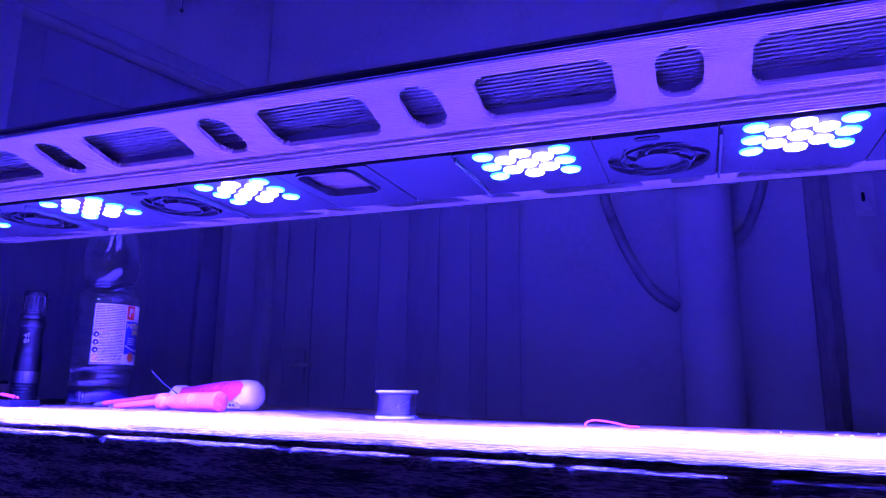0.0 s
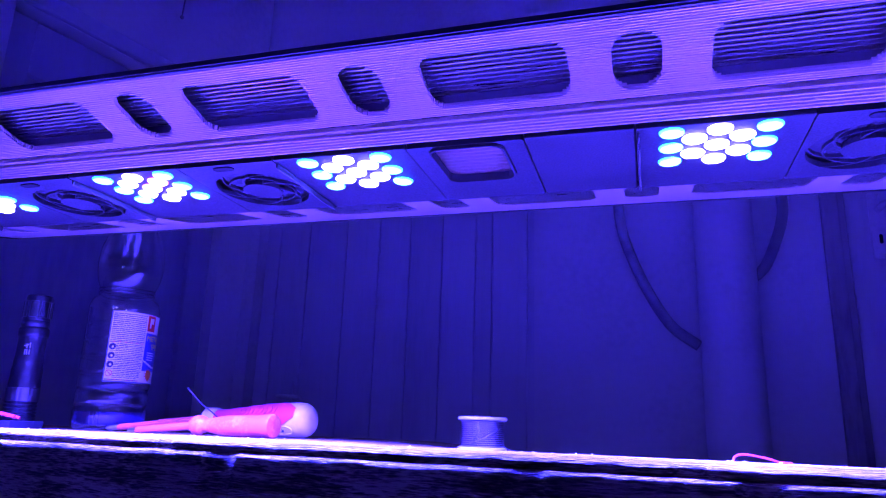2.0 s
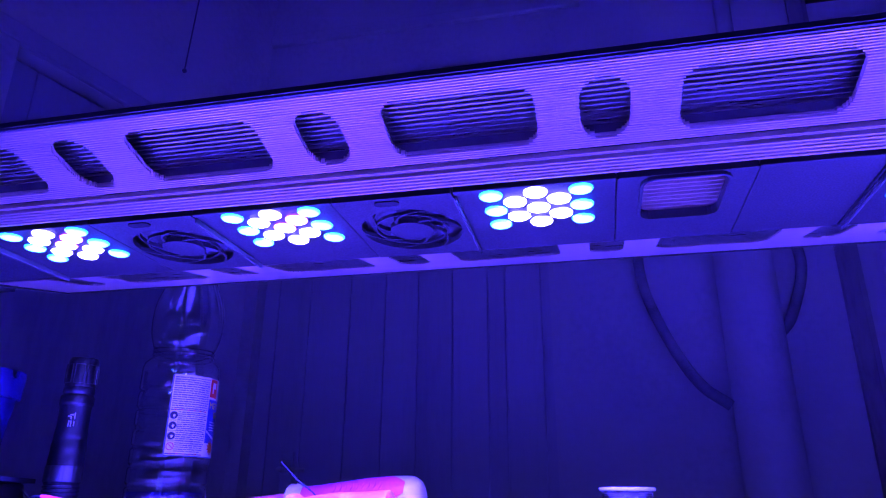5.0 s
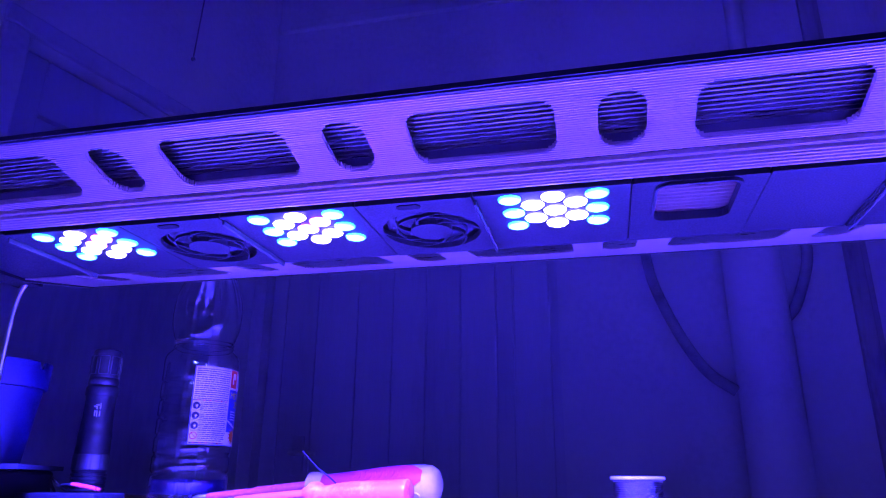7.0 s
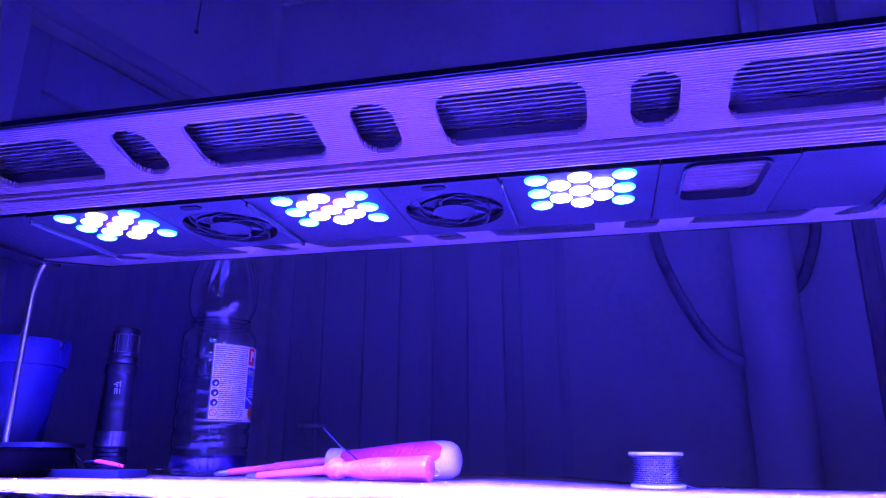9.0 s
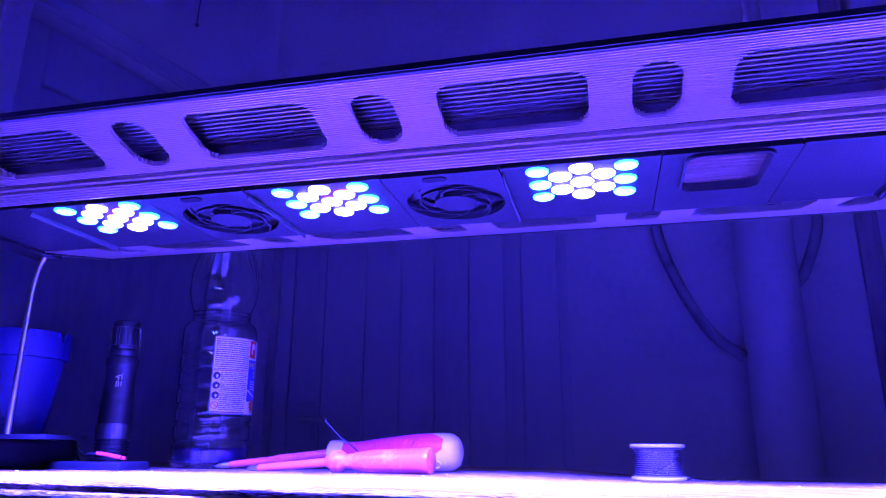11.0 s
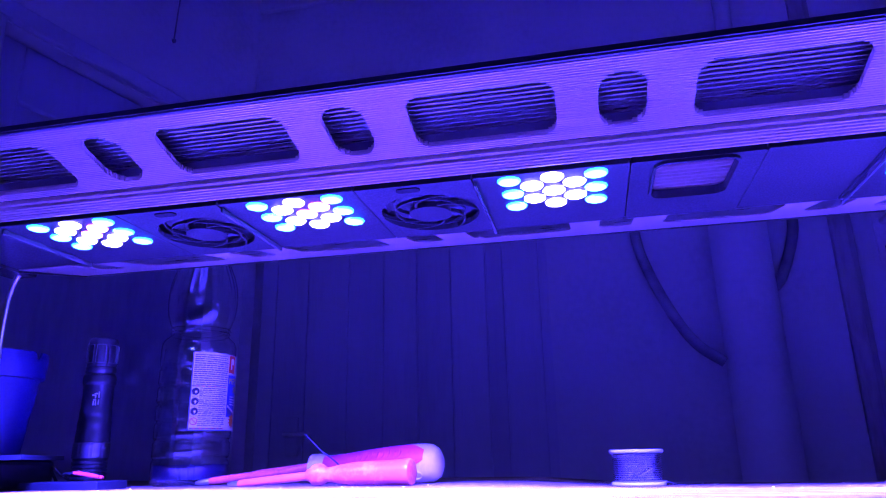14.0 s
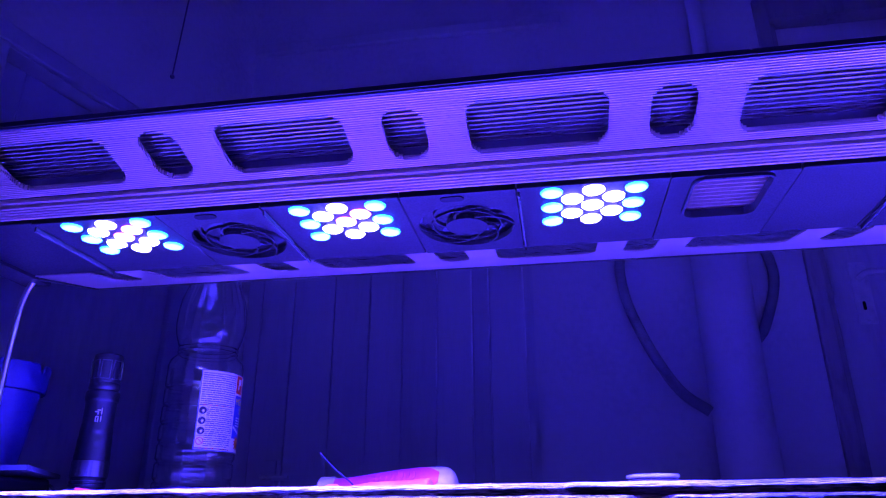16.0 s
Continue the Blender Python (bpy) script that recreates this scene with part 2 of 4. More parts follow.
tagged(part("ceiling", bm, CEILING_PAINT), "plain painted ceiling", "ceiling", kind="structure")

# back wall, with a boarded door recess and a flush door
DOOR_A = (-1.235, -0.425, 1.72)      # boarded door: left, right, top of the recess
DOOR_B = (0.244, 1.15, 2.285)       # panel door with its dark frame
bm = bmesh.new()
box(bm, -1.60, DOOR_A[0], BACK, BACK + 0.2, FLOOR, CEIL)
box(bm, DOOR_A[0], DOOR_A[1], BACK, BACK + 0.2, DOOR_A[2], CEIL)
box(bm, DOOR_A[1], DOOR_B[0], BACK, BACK + 0.2, FLOOR, CEIL)
box(bm, DOOR_B[0], DOOR_B[1], BACK, BACK + 0.2, DOOR_B[2], CEIL)
box(bm, DOOR_B[1], 2.5, BACK, BACK + 0.2, FLOOR, CEIL)
tagged(part("wall_north", bm, WALL_PAINT), "uneven off-white painted plaster wall", "wall", kind="structure")
bm = bmesh.new()
box(bm, 2.4, 2.5, -2.1, BACK, FLOOR, CEIL)
tagged(part("wall_east", bm, WALL_PAINT), "off-white painted wall", "wall", kind="structure")
bm = bmesh.new()
box(bm, -3.0, 2.5, -2.2, -2.1, FLOOR, CEIL)
tagged(part("wall_south", bm, WALL_PAINT), "off-white painted wall", "wall", kind="structure")

# the left wall runs askew; s is the distance along it from the far corner towards the camera
LEFT = Matrix.Translation((-1.272, BACK, 0)) @ Matrix.Rotation(math.atan2(-0.970, -0.242), 4, "Z")
# local x: along the wall towards the camera; local y: into the room is positive after the turn
L_DOOR = (0.10, 0.742, 1.795)
bm = bmesh.new()
box(bm, -0.1, L_DOOR[0], -0.15, 0, FLOOR, CEIL)
box(bm, L_DOOR[0], L_DOOR[1], -0.15, 0, L_DOOR[2], CEIL)
box(bm, L_DOOR[1], 4.0, -0.15, 0, FLOOR, CEIL)
wall = tagged(part("wall_west", bm, WALL_PAINT), "off-white painted plaster wall", "wall", kind="structure")
wall.matrix_world = LEFT
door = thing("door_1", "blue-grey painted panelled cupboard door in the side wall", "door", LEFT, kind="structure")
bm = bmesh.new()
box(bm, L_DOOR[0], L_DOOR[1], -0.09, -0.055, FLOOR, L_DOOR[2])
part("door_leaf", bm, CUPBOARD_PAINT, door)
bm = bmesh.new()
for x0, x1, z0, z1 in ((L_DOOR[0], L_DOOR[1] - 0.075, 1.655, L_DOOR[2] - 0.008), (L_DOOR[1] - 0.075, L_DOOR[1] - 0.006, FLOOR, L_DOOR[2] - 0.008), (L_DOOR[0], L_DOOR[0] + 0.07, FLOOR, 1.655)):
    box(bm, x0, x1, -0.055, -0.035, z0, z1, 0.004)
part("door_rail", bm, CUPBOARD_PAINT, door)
trim = thing("architrave", "grey-white painted moulded door surround", "trim", LEFT, kind="structure")
bm = bmesh.new()
box(bm, L_DOOR[0] - 0.055, L_DOOR[1] + 0.055, 0, 0.018, L_DOOR[2], L_DOOR[2] + 0.043, 0.005)
part("head", bm, TRIM_PAINT, trim)
bm = bmesh.new()
box(bm, L_DOOR[1], L_DOOR[1] + 0.055, 0, 0.018, FLOOR, L_DOOR[2] - 0.001, 0.005)
part("jamb", bm, TRIM_PAINT, trim)

# boarded door
door = thing("door_2", "grey painted door of upright tongue-and-groove boards", "door", kind="structure")
edges = [-1.235, -1.188, -1.093, -0.974, -0.873, -0.780, -0.686, -0.591, -0.545, -0.450]
for a, b in zip(edges, edges[1:]):
    bm = bmesh.new()
    box(bm, a + 0.0012, b - 0.0012, BACK + 0.045, BACK + 0.07, FLOOR + 0.01, DOOR_A[2] - 0.005, 0.003)
    part("board", bm, BOARD_PAINT, door)
bm = bmesh.new()
box(bm, -1.235, -0.425, BACK + 0.051, BACK + 0.09, FLOOR, DOOR_A[2])
part("backing", bm, BOARD_PAINT, door)
bm = bmesh.new()
box(bm, -1.14, -1.105, BACK + 0.036, BACK + 0.045, 0.93, 1.03, 0.003)
plate = part("handle_plate", bm, BOARD_PAINT, door)
bm = bmesh.new()
tube(bm, smooth_line([(-1.122, BACK + 0.038, 0.985), (-1.122, BACK - 0.005, 0.985), (-1.11, BACK - 0.015, 0.985), (-1.05, BACK - 0.015, 0.983)]), 0.006)
part("lever", bm, BRUSHED, plate, "worn steel lever", smooth=True)
bm = bmesh.new()
box(bm, -1.268, -0.30, BACK - 0.018, BACK, 2.275, 2.312, 0.004)
tagged(part("trim", bm, WALL_PAINT), "painted wooden batten on the wall", "trim", kind="structure")

# panel door with a dark frame
door = thing("door_3", "cream painted door with lever handle in a dark frame", "door", kind="structure")
bm = bmesh.new()
box(bm, 0.301, 1.09, BACK + 0.03, BACK + 0.07, FLOOR, 2.205, 0.003)
leaf = part("door_leaf", bm, DOOR_PAINT, door)
bm = bmesh.new()
box(bm, 0.244, 0.281, BACK - 0.012, BACK + 0.12, FLOOR, 2.285, 0.003)
part("jamb", bm, DARK_PAINT, door, "dark painted jamb")
bm = bmesh.new()
box(bm, 0.2815, 0.2995, BACK + 0.01, BACK + 0.12, FLOOR, 2.21, 0.002)
part("stop", bm, DARK_PAINT, door)
bm = bmesh.new()
box(bm, 1.105, 1.15, BACK - 0.012, BACK + 0.12, FLOOR, 2.285, 0.003)
part("jamb", bm, DARK_PAINT, door, "dark painted jamb")
bm = bmesh.new()
box(bm, 0.282, 1.104, BACK - 0.010, BACK + 0.12, 2.212, 2.285, 0.003)
part("head", bm, DARK_PAINT, door, "dark painted head")
bm = bmesh.new()
slab(bm, rounded(0.042, 0.158, 0.004), 0, 0.004, Matrix.Translation((0.372, BACK + 0.0295, 1.402)) @ Matrix.Rotation(radians(90), 4, "X"))
plate = part("lock_plate", bm, BRUSHED, door, "brushed metal lock plate")
bm = bmesh.new()
tube(bm, smooth_line([(0.372, BACK + 0.027, 1.440), (0.372, BACK - 0.012, 1.440), (0.387, BACK - 0.022, 1.440), (0.467, BACK - 0.022, 1.440)]), 0.0075)
part("lever", bm, BRUSHED, plate, smooth=True)
bm = bmesh.new()
slab(bm, rounded(0.007, 0.022, 0.003), 0, 0.0012, Matrix.Translation((0.370, BACK + 0.0253, 1.369)) @ Matrix.Rotation(radians(90), 4, "X"))
part("keyhole", bm, BLACK_AND_RECESS_SHADE, plate)
bm = bmesh.new()
for zz in (1.330, 1.474):
    bmesh.ops.create_uvsphere(bm, u_segments=10, v_segments=6, radius=0.0035, matrix=Matrix.Translation((0.372, BACK + 0.0255, zz)))
part("screw", bm, BRUSHED, plate)

# pipes and hose in front of the wall
pipe = thing("drain_pipe", "thick painted upright pipe with a domed cap", "pipe", Matrix.Translation((0.021, 1.660, 0)))
bm = bmesh.new()
lathe(bm, [(0.063, FLOOR), (0.063, 1.776)], 48)
part("pipe", bm, PIPE_PAINT, pipe, smooth=True)
bm = bmesh.new()
lathe(bm, [(0.066, 1.766), (0.068, 1.776), (0.068, 1.830), (0.064, 1.843), (0.048, 1.855), (0.024, 1.861), (0.004, 1.862)], 48)
part("cap", bm, PIPE_PAINT, pipe, smooth=True)
bm = bmesh.new()
lathe(bm, [(0.021, 1.83), (0.021, CEIL)], 24, Matrix.Translation((0.073, 1.705, 0)))
lathe(bm, [(0.026, 1.80), (0.026, 1.83)], 24, Matrix.Translation((0.073, 1.705, 0)))
tagged(part("water_pipe", bm, PIPE_PAINT, smooth=True), "thin painted pipe rising to the ceiling", "pipe")
bm = bmesh.new()
tube(bm, smooth_line([(-0.045, 1.655, 1.109), (-0.0975, 1.66, 1.151), (-0.139, 1.665, 1.217), (-0.180, 1.67, 1.313), (-0.204, 1.67, 1.399), (-0.205, 1.675, 1.49),
                      (-0.165, 1.69, 1.59), (-0.04, 1.735, 1.65), (0.08, 1.735, 1.61), (0.145, 1.735, 1.53), (0.163, 1.735, 1.44), (0.133, 1.735, 1.34), (0.098, 1.736, 1.285), (0.02, 1.736, 1.24)], 8), 0.0125, 14)
tagged(part("hose", bm, RUBBER, smooth=True), "dark grey rubber hose looped behind the painted pipe", "hose")
bm = bmesh.new()
tube(bm, [Vector((-1.297, 1.40, 2.60)), Vector((-1.302, 1.395, 2.3)), Vector((-1.310, 1.385, 1.960))], 0.0020, 8)
bmesh.ops.create_uvsphere(bm, u_segments=10, v_segments=8, radius=0.006, matrix=Matrix.Translation((-1.310, 1.385, 1.952)))
tagged(part("pull_cord", bm, RUBBER, smooth=True), "thin grey cord hanging against the wall", "cord")

# ---- the bench ----
bench = thing("workbench", "old worn wooden workbench with a chipped front edge", "workbench",
              Matrix.Translation((0, 0.282, BENCH)) @ Matrix.Rotation(math.atan(-0.14), 4, "Z"))


def sag(x, d):
    """How far the old top has sunk at x along the bench and d behind its front edge."""
    w = min(1.0, max(0.0, (x + 0.50) / 0.16))
    return w * w * (3 - 2 * w) * 0.0233 * max(0.0, d - 0.163)


def chipped_board(x0, x1, profile, step, rough, seed, deep):
    """A board drawn out along x whose front edge is worn and chipped."""
    bm = bmesh.new()
    n = int((x1 - x0) / step)
    rings = []
    for i in range(n + 1):
        x = x0 + (x1 - x0) * i / n
        ring = []
        for y, z, k in profile:
            a = noise.noise(Vector((x * 9, seed, k * 3))) * 1.0 + noise.noise(Vector((x * 60, seed, k * 5))) * 0.6
            c = max(0, noise.noise(Vector((x * 45, seed + 4, 0))) - 0.25) * deep
            ring.append(bm.verts.new((x, y + k * (rough * a + c), z + k * (rough * 0.6 * noise.noise(Vector((x * 70, seed + 9, y * 90))) - c * 0.15))))
        rings.append(ring)
    k = len(profile)
    for a, b in zip(rings, rings[1:]):
        for i in range(k):
            bm.faces.new((a[i], b[i], b[(i + 1) % k], a[(i + 1) % k]))
    bm.faces.new(list(reversed(rings[0])))
    bm.faces.new(rings[-1])
    bmesh.ops.recalc_face_normals(bm, faces=bm.faces)
    return bm


bm = chipped_board(-1.25, 1.0, [(0.50, 0, 0), (0.36, 0, 0), (0.24, 0, 0), (0.16, 0.0012, 0), (0.08, 0.0032, 0), (0.012, 0.0045, 0.15), (0.004, 0.0042, 0.6), (0.0012, 0.0033, 1), (0, 0.0021, 1), (0, -0.0004, 0.7), (0.004, -0.032, 0), (0.50, -0.036, 0)], 0.0025, 0.0008, 3.1, 0.006)
for v in bm.verts:
    if v.co.z > -0.02:
        v.co.z -= sag(v.co.x, v.co.y)
part("worktop", bm, WOOD, bench, smooth=True)
bm = chipped_board(-1.25, 1.0, [(-0.0006, -0.0009, 0.4), (-0.0028, -0.0011, 0.9), (-0.0046, -0.0021, 1.1), (-0.0056, -0.0041, 1.1), (-0.0060, -0.010, 0.6), (-0.0060, -0.05, 0), (-0.0006, -0.05, 0)], 0.0018, 0.0009, 7.7, 0.008)
part("edging", bm, WOOD, bench, "splintered wooden edging strip", smooth=True)
bm = bmesh.new()
box(bm, -1.2, 0.95, 0.002, 0.025, -0.16, -0.0325, 0.002)
part("apron", bm, DARK_WOOD, bench, "dark stained apron board")
for lx, ly in ((-1.15, 0.03), (0.85, 0.03), (-1.15, 0.40), (0.85, 0.40)):
    bm = bmesh.new()
    box(bm, lx, lx + 0.07, ly, ly + 0.07, FLOOR - BENCH, -0.0325, 0.003)
    part("leg", bm, DARK_WOOD, bench)

# ---- the light bar ----
XL, XR = -0.826, 0.363
bar = thing("led_light_bar", "long ribbed aluminium LED light bar hanging over the bench, lit blue", "light fixture")
N_Y0, N_Z0, N_S = 0.3415, 1.1062, 0.262      # near wing: outer edge and slope
F_Y1, F_Z1, F_S = 0.6194, 1.1025, 0.193       # far wing: outer edge and slope


def slot_list():
    """Openings along the wings: centre and half width."""
    out = []
    for k in range(-3, 6):
        c = -0.3830 + 0.1518 * k
        out += [(c + 0.0005, 0.0402, 0.0105), (c + 0.0755, 0.0126, 0.0125)]
    return out


SLOTS = [s for s in slot_list() if XL + 0.02 < s[0] - s[1] and s[0] + s[1] < XR - 0.02]
S_Y0, S_Y1 = 0.3518, 0.3925                 # the openings across the near wing


def cuts(v0, v1, v):
    """The stretches of solid metal along x at the distance v across the wing."""
    if not v0 < v < v1:
        return [(XL, XR)]
    out, last = [], XL
    for c, half, r in sorted(SLOTS):
        d = min(v - v0, v1 - v)
        w = half if d >= r else half - r + math.sqrt(max(0, r * r - (r - d) ** 2))
        out.append((last, c - w))
        last = c + w
    out.append((last, XR))
    return out


def wing(sign):
    """The ribbed plate of one side with its openings; sign -1 near, +1 far."""
    if sign < 0:
        zat = lambda y: N_Z0 - N_S * (y - N_Y0)
        ys, v0, v1 = np.arange(N_Y0 + 0.0010, 0.3990, 0.00168), S_Y0, S_Y1
    else:
        zat = lambda y: F_Z1 - F_S * (F_Y1 - y)
        ys, v0, v1 = np.arange(0.5345, F_Y1 - 0.003, 0.00168), 0.528, 0.5835
    bm = bmesh.new()
    for y in ys:
        y, z = float(y), zat(float(y))
        for a, b in cuts(v0, v1, y):
            if sign > 0:
                quick_box(bm, a, b, y - 0.00085, y + 0.00085, z, z + 0.0012)
            else:
                quick_box(bm, a, b, y - 0.00085, y + 0.00085, z + 0.0008, z + 0.0024)
                quick_box(bm, a, b, y - 0.00050, y + 0.00050, z - 0.0010, z + 0.0008)
    return bm


part("ribbed_plate", wing(-1), ALUMINIUM, bar)
part("ribbed_plate", wing(1), ALUMINIUM, bar)


def fin(y, z, x0, x1, thick, high, parent, mat=FIN):
    bm = bmesh.new()
    quick_box(bm, x0, x1, y, y + thick, z, z + high)
    part("cooling_fin", bm, mat, parent)


for y in np.arange(S_Y0 + 0.0030, S_Y1 + 0.0005, 0.0033):
    fin(float(y), N_Z0 - N_S * (float(y) - N_Y0) + 0.0074, XL + 0.004, XR - 0.004, 0.0013, 0.0034, bar)
for y in np.arange(0.5365, 0.584, 0.0056):
    fin(float(y), F_Z1 - F_S * (F_Y1 - float(y)) + 0.0014, XL + 0.004, XR - 0.004, 0.0009, 0.0005, bar)
# added near-black sheet that gives the far slots their shade
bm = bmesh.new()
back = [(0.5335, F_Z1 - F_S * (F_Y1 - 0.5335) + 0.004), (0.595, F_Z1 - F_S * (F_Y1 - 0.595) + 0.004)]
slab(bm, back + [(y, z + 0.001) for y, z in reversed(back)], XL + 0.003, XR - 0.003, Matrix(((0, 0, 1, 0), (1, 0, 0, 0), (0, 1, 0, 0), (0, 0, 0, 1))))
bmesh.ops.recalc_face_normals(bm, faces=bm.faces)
part("fin_shade_sheet", bm, BLACK_AND_RECESS_SHADE, bar)
# added sheet above the near fins, coloured dark for the shade in the slots
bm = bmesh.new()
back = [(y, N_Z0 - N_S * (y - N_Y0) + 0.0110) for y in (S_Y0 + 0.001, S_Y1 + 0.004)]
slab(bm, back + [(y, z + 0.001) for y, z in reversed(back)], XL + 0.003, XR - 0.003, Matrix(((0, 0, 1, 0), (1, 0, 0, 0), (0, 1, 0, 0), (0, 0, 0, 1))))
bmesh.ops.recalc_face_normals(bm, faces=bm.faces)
part("fin_base_shade", bm, ANODISED_SLOT_SHADE, bar)
# far wall of the slots, its shade put into the dark colour
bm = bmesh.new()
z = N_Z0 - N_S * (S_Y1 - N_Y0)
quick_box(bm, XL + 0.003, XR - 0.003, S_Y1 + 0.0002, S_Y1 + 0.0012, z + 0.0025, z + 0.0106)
part("slot_wall_shade", bm, ANODISED_SLOT_SHADE, bar)
# stepped rails between wing and modules
for y0, y1, drop in ((0.4036, 0.4044, 0.0004), (0.4047, 0.4054, 0.0004), (0.4094, 0.4110, 0.0), (0.4121, 0.4137, 0.0), (0.4148, 0.4164, 0.0), (0.4175, 0.4191, 0.0), (0.4202, 0.4220, 0.0)):
    bm = bmesh.new()
    z = N_Z0 - N_S * (y0 - N_Y0) - drop
    quick_box(bm, XL, XR, y0, y1, z, z + 0.0028)
    part("rail", bm, ALUMINIUM, bar)
# near-black sheet above the rails, painted shade for the grooves between them
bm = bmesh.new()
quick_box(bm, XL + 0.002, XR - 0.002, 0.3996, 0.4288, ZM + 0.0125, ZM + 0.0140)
part("rail_shade_sheet", bm, BLACK_AND_RECESS_SHADE, bar)
# black edge strips, top cover and end caps
bm = bmesh.new()
box(bm, XL, XR, N_Y0 - 0.0012, N_Y0 + 0.0004, N_Z0 - 0.0006, N_Z0 + 0.0050, 0.0005)
box(bm, XL, XR, N_Y0 - 0.0022, N_Y0 - 0.0013, N_Z0 + 0.0008, N_Z0 + 0.0016, 0.0003)
part("edge_strip", bm, LIP, bar)
bm = bmesh.new()
box(bm, XL, XR, F_Y1 - 0.003, F_Y1 + 0.003, F_Z1 - 0.0005, F_Z1 + 0.012, 0.001)
part("edge_strip", bm, BLACK_METAL, bar)
bm = bmesh.new()
ACROSS = Matrix(((0, 0, 1, 0), (1, 0, 0, 0), (0, 1, 0, 0), (0, 0, 0, 1)))
roof = [(N_Y0 + 0.0005, N_Z0 + 0.0045), (N_Y0 + 0.02, N_Z0 + 0.0170), (0.42, 1.133), (0.54, 1.133), (F_Y1, F_Z1 + 0.0125)]
slab(bm, roof + [(y, z + 0.0012) for y, z in reversed(roof)], XL, XR, ACROSS)
bmesh.ops.recalc_face_normals(bm, faces=bm.faces)
part("top_cover", bm, ANODISED_SLOT_SHADE, bar)
bm = bmesh.new()
box(bm, -0.857, XL - 0.0045, 0.345, 0.560, ZM + 0.001, ZM + 0.016, 0.001)
part("end_bracket", bm, BLACK_METAL, bar)
for x0, x1 in ((XL - 0.004, XL - 0.0005), (XR + 0.0005, XR + 0.004)):
    bm = bmesh.new()
    outline = [(N_Y0, N_Z0 - 0.001), (0.43, ZM - 0.001), (0.535, ZM - 0.001), (F_Y1, F_Z1 - 0.001), (F_Y1, F_Z1 + 0.015), (0.54, 1.1355), (0.42, 1.1355), (N_Y0, N_Z0 + 0.0050)]
    slab(bm, outline, x0, x1, ACROSS)
    bmesh.ops.recalc_face_normals(bm, faces=bm.faces)
    part("end_cap", bm, BLACK_METAL, bar)

M_Y0, M_Y1 = 0.4295, 0.5325
for x0, x1 in ((XL + 0.001, -0.7485), (0.2885, XR - 0.001)):
    bm = bmesh.new()
    box(bm, x0, x1, M_Y0, M_Y1, ZM + 0.001, ZM + 0.004, 0.0008)
    part("blanking_plate", bm, BLACK_METAL, bar)

# LED modules
lens_bm = bmesh.new()
lathe(lens_bm, [(0.0072, 0.0), (0.0072, -0.0005), (0.0065, -0.0013), (0.0050, -0.0019), (0.0028, -0.0022), (0.0006, -0.0023)], 24)
lens_meshes = {}
base = bpy.data.meshes.new("lens")
bmesh.ops.recalc_face_normals(lens_bm, faces=lens_bm.faces)
for fc in lens_bm.faces:
    fc.smooth = True
    fc.material_index = 1 if fc.calc_center_median().xy.length < 0.0058 else 0
lens_bm.to_mesh(base)
lens_bm.free()
for key, rim_mat, core_mat in (("w", LENS_WHITE, LENS_WHITE), ("b", LENS_BLUE, LENS_CYAN), ("p", LENS_PINK, LENS_WHITE)):
    lens_meshes[key] = base.copy()
    lens_meshes[key].materials.append(rim_mat)
    lens_meshes[key].materials.append(core_mat)
MODULES = ((-0.748, -0.651), (-0.5735, -0.4765), (-0.399, -0.302), (-0.158, -0.061), (0.0165, 0.1135), (0.191, 0.288))
for i, lx in enumerate(LED_X):
    x0, x1 = MODULES[i][0] + 0.0003, MODULES[i][1] - 0.0003
    bm = bmesh.new()
    box(bm, x0, x1, M_Y0, M_Y1, ZM, ZM + 0.004, 0.0008)
    module = part("led_module", bm, BLACK_PLASTIC, bar, "black LED module with thirteen glowing lenses")
    bm = bmesh.new()
    box(bm, x0 + 0.0004, x0 + 0.0022, M_Y0 + 0.004, M_Y1 - 0.004, ZM - 0.0042, ZM, 0.0007)
    part("module_rim", bm, RIM_GLOSS, module, "glossy raised rim")
    for c in range(5):
        for r in range(3 - c % 2):
            dx, dy = (c - 2) * 0.01345, (r - 1 + 0.5 * (c % 2)) * 0.0228
            key = "b" if c in (0, 4) else ("p" if (i < 2 and (c + r) % 3 == 0) else "w")
            ob = new("lens", lens_meshes[key])
            ob.parent = module
            ob.location = (lx + dx, LED_Y + dy, ZM)


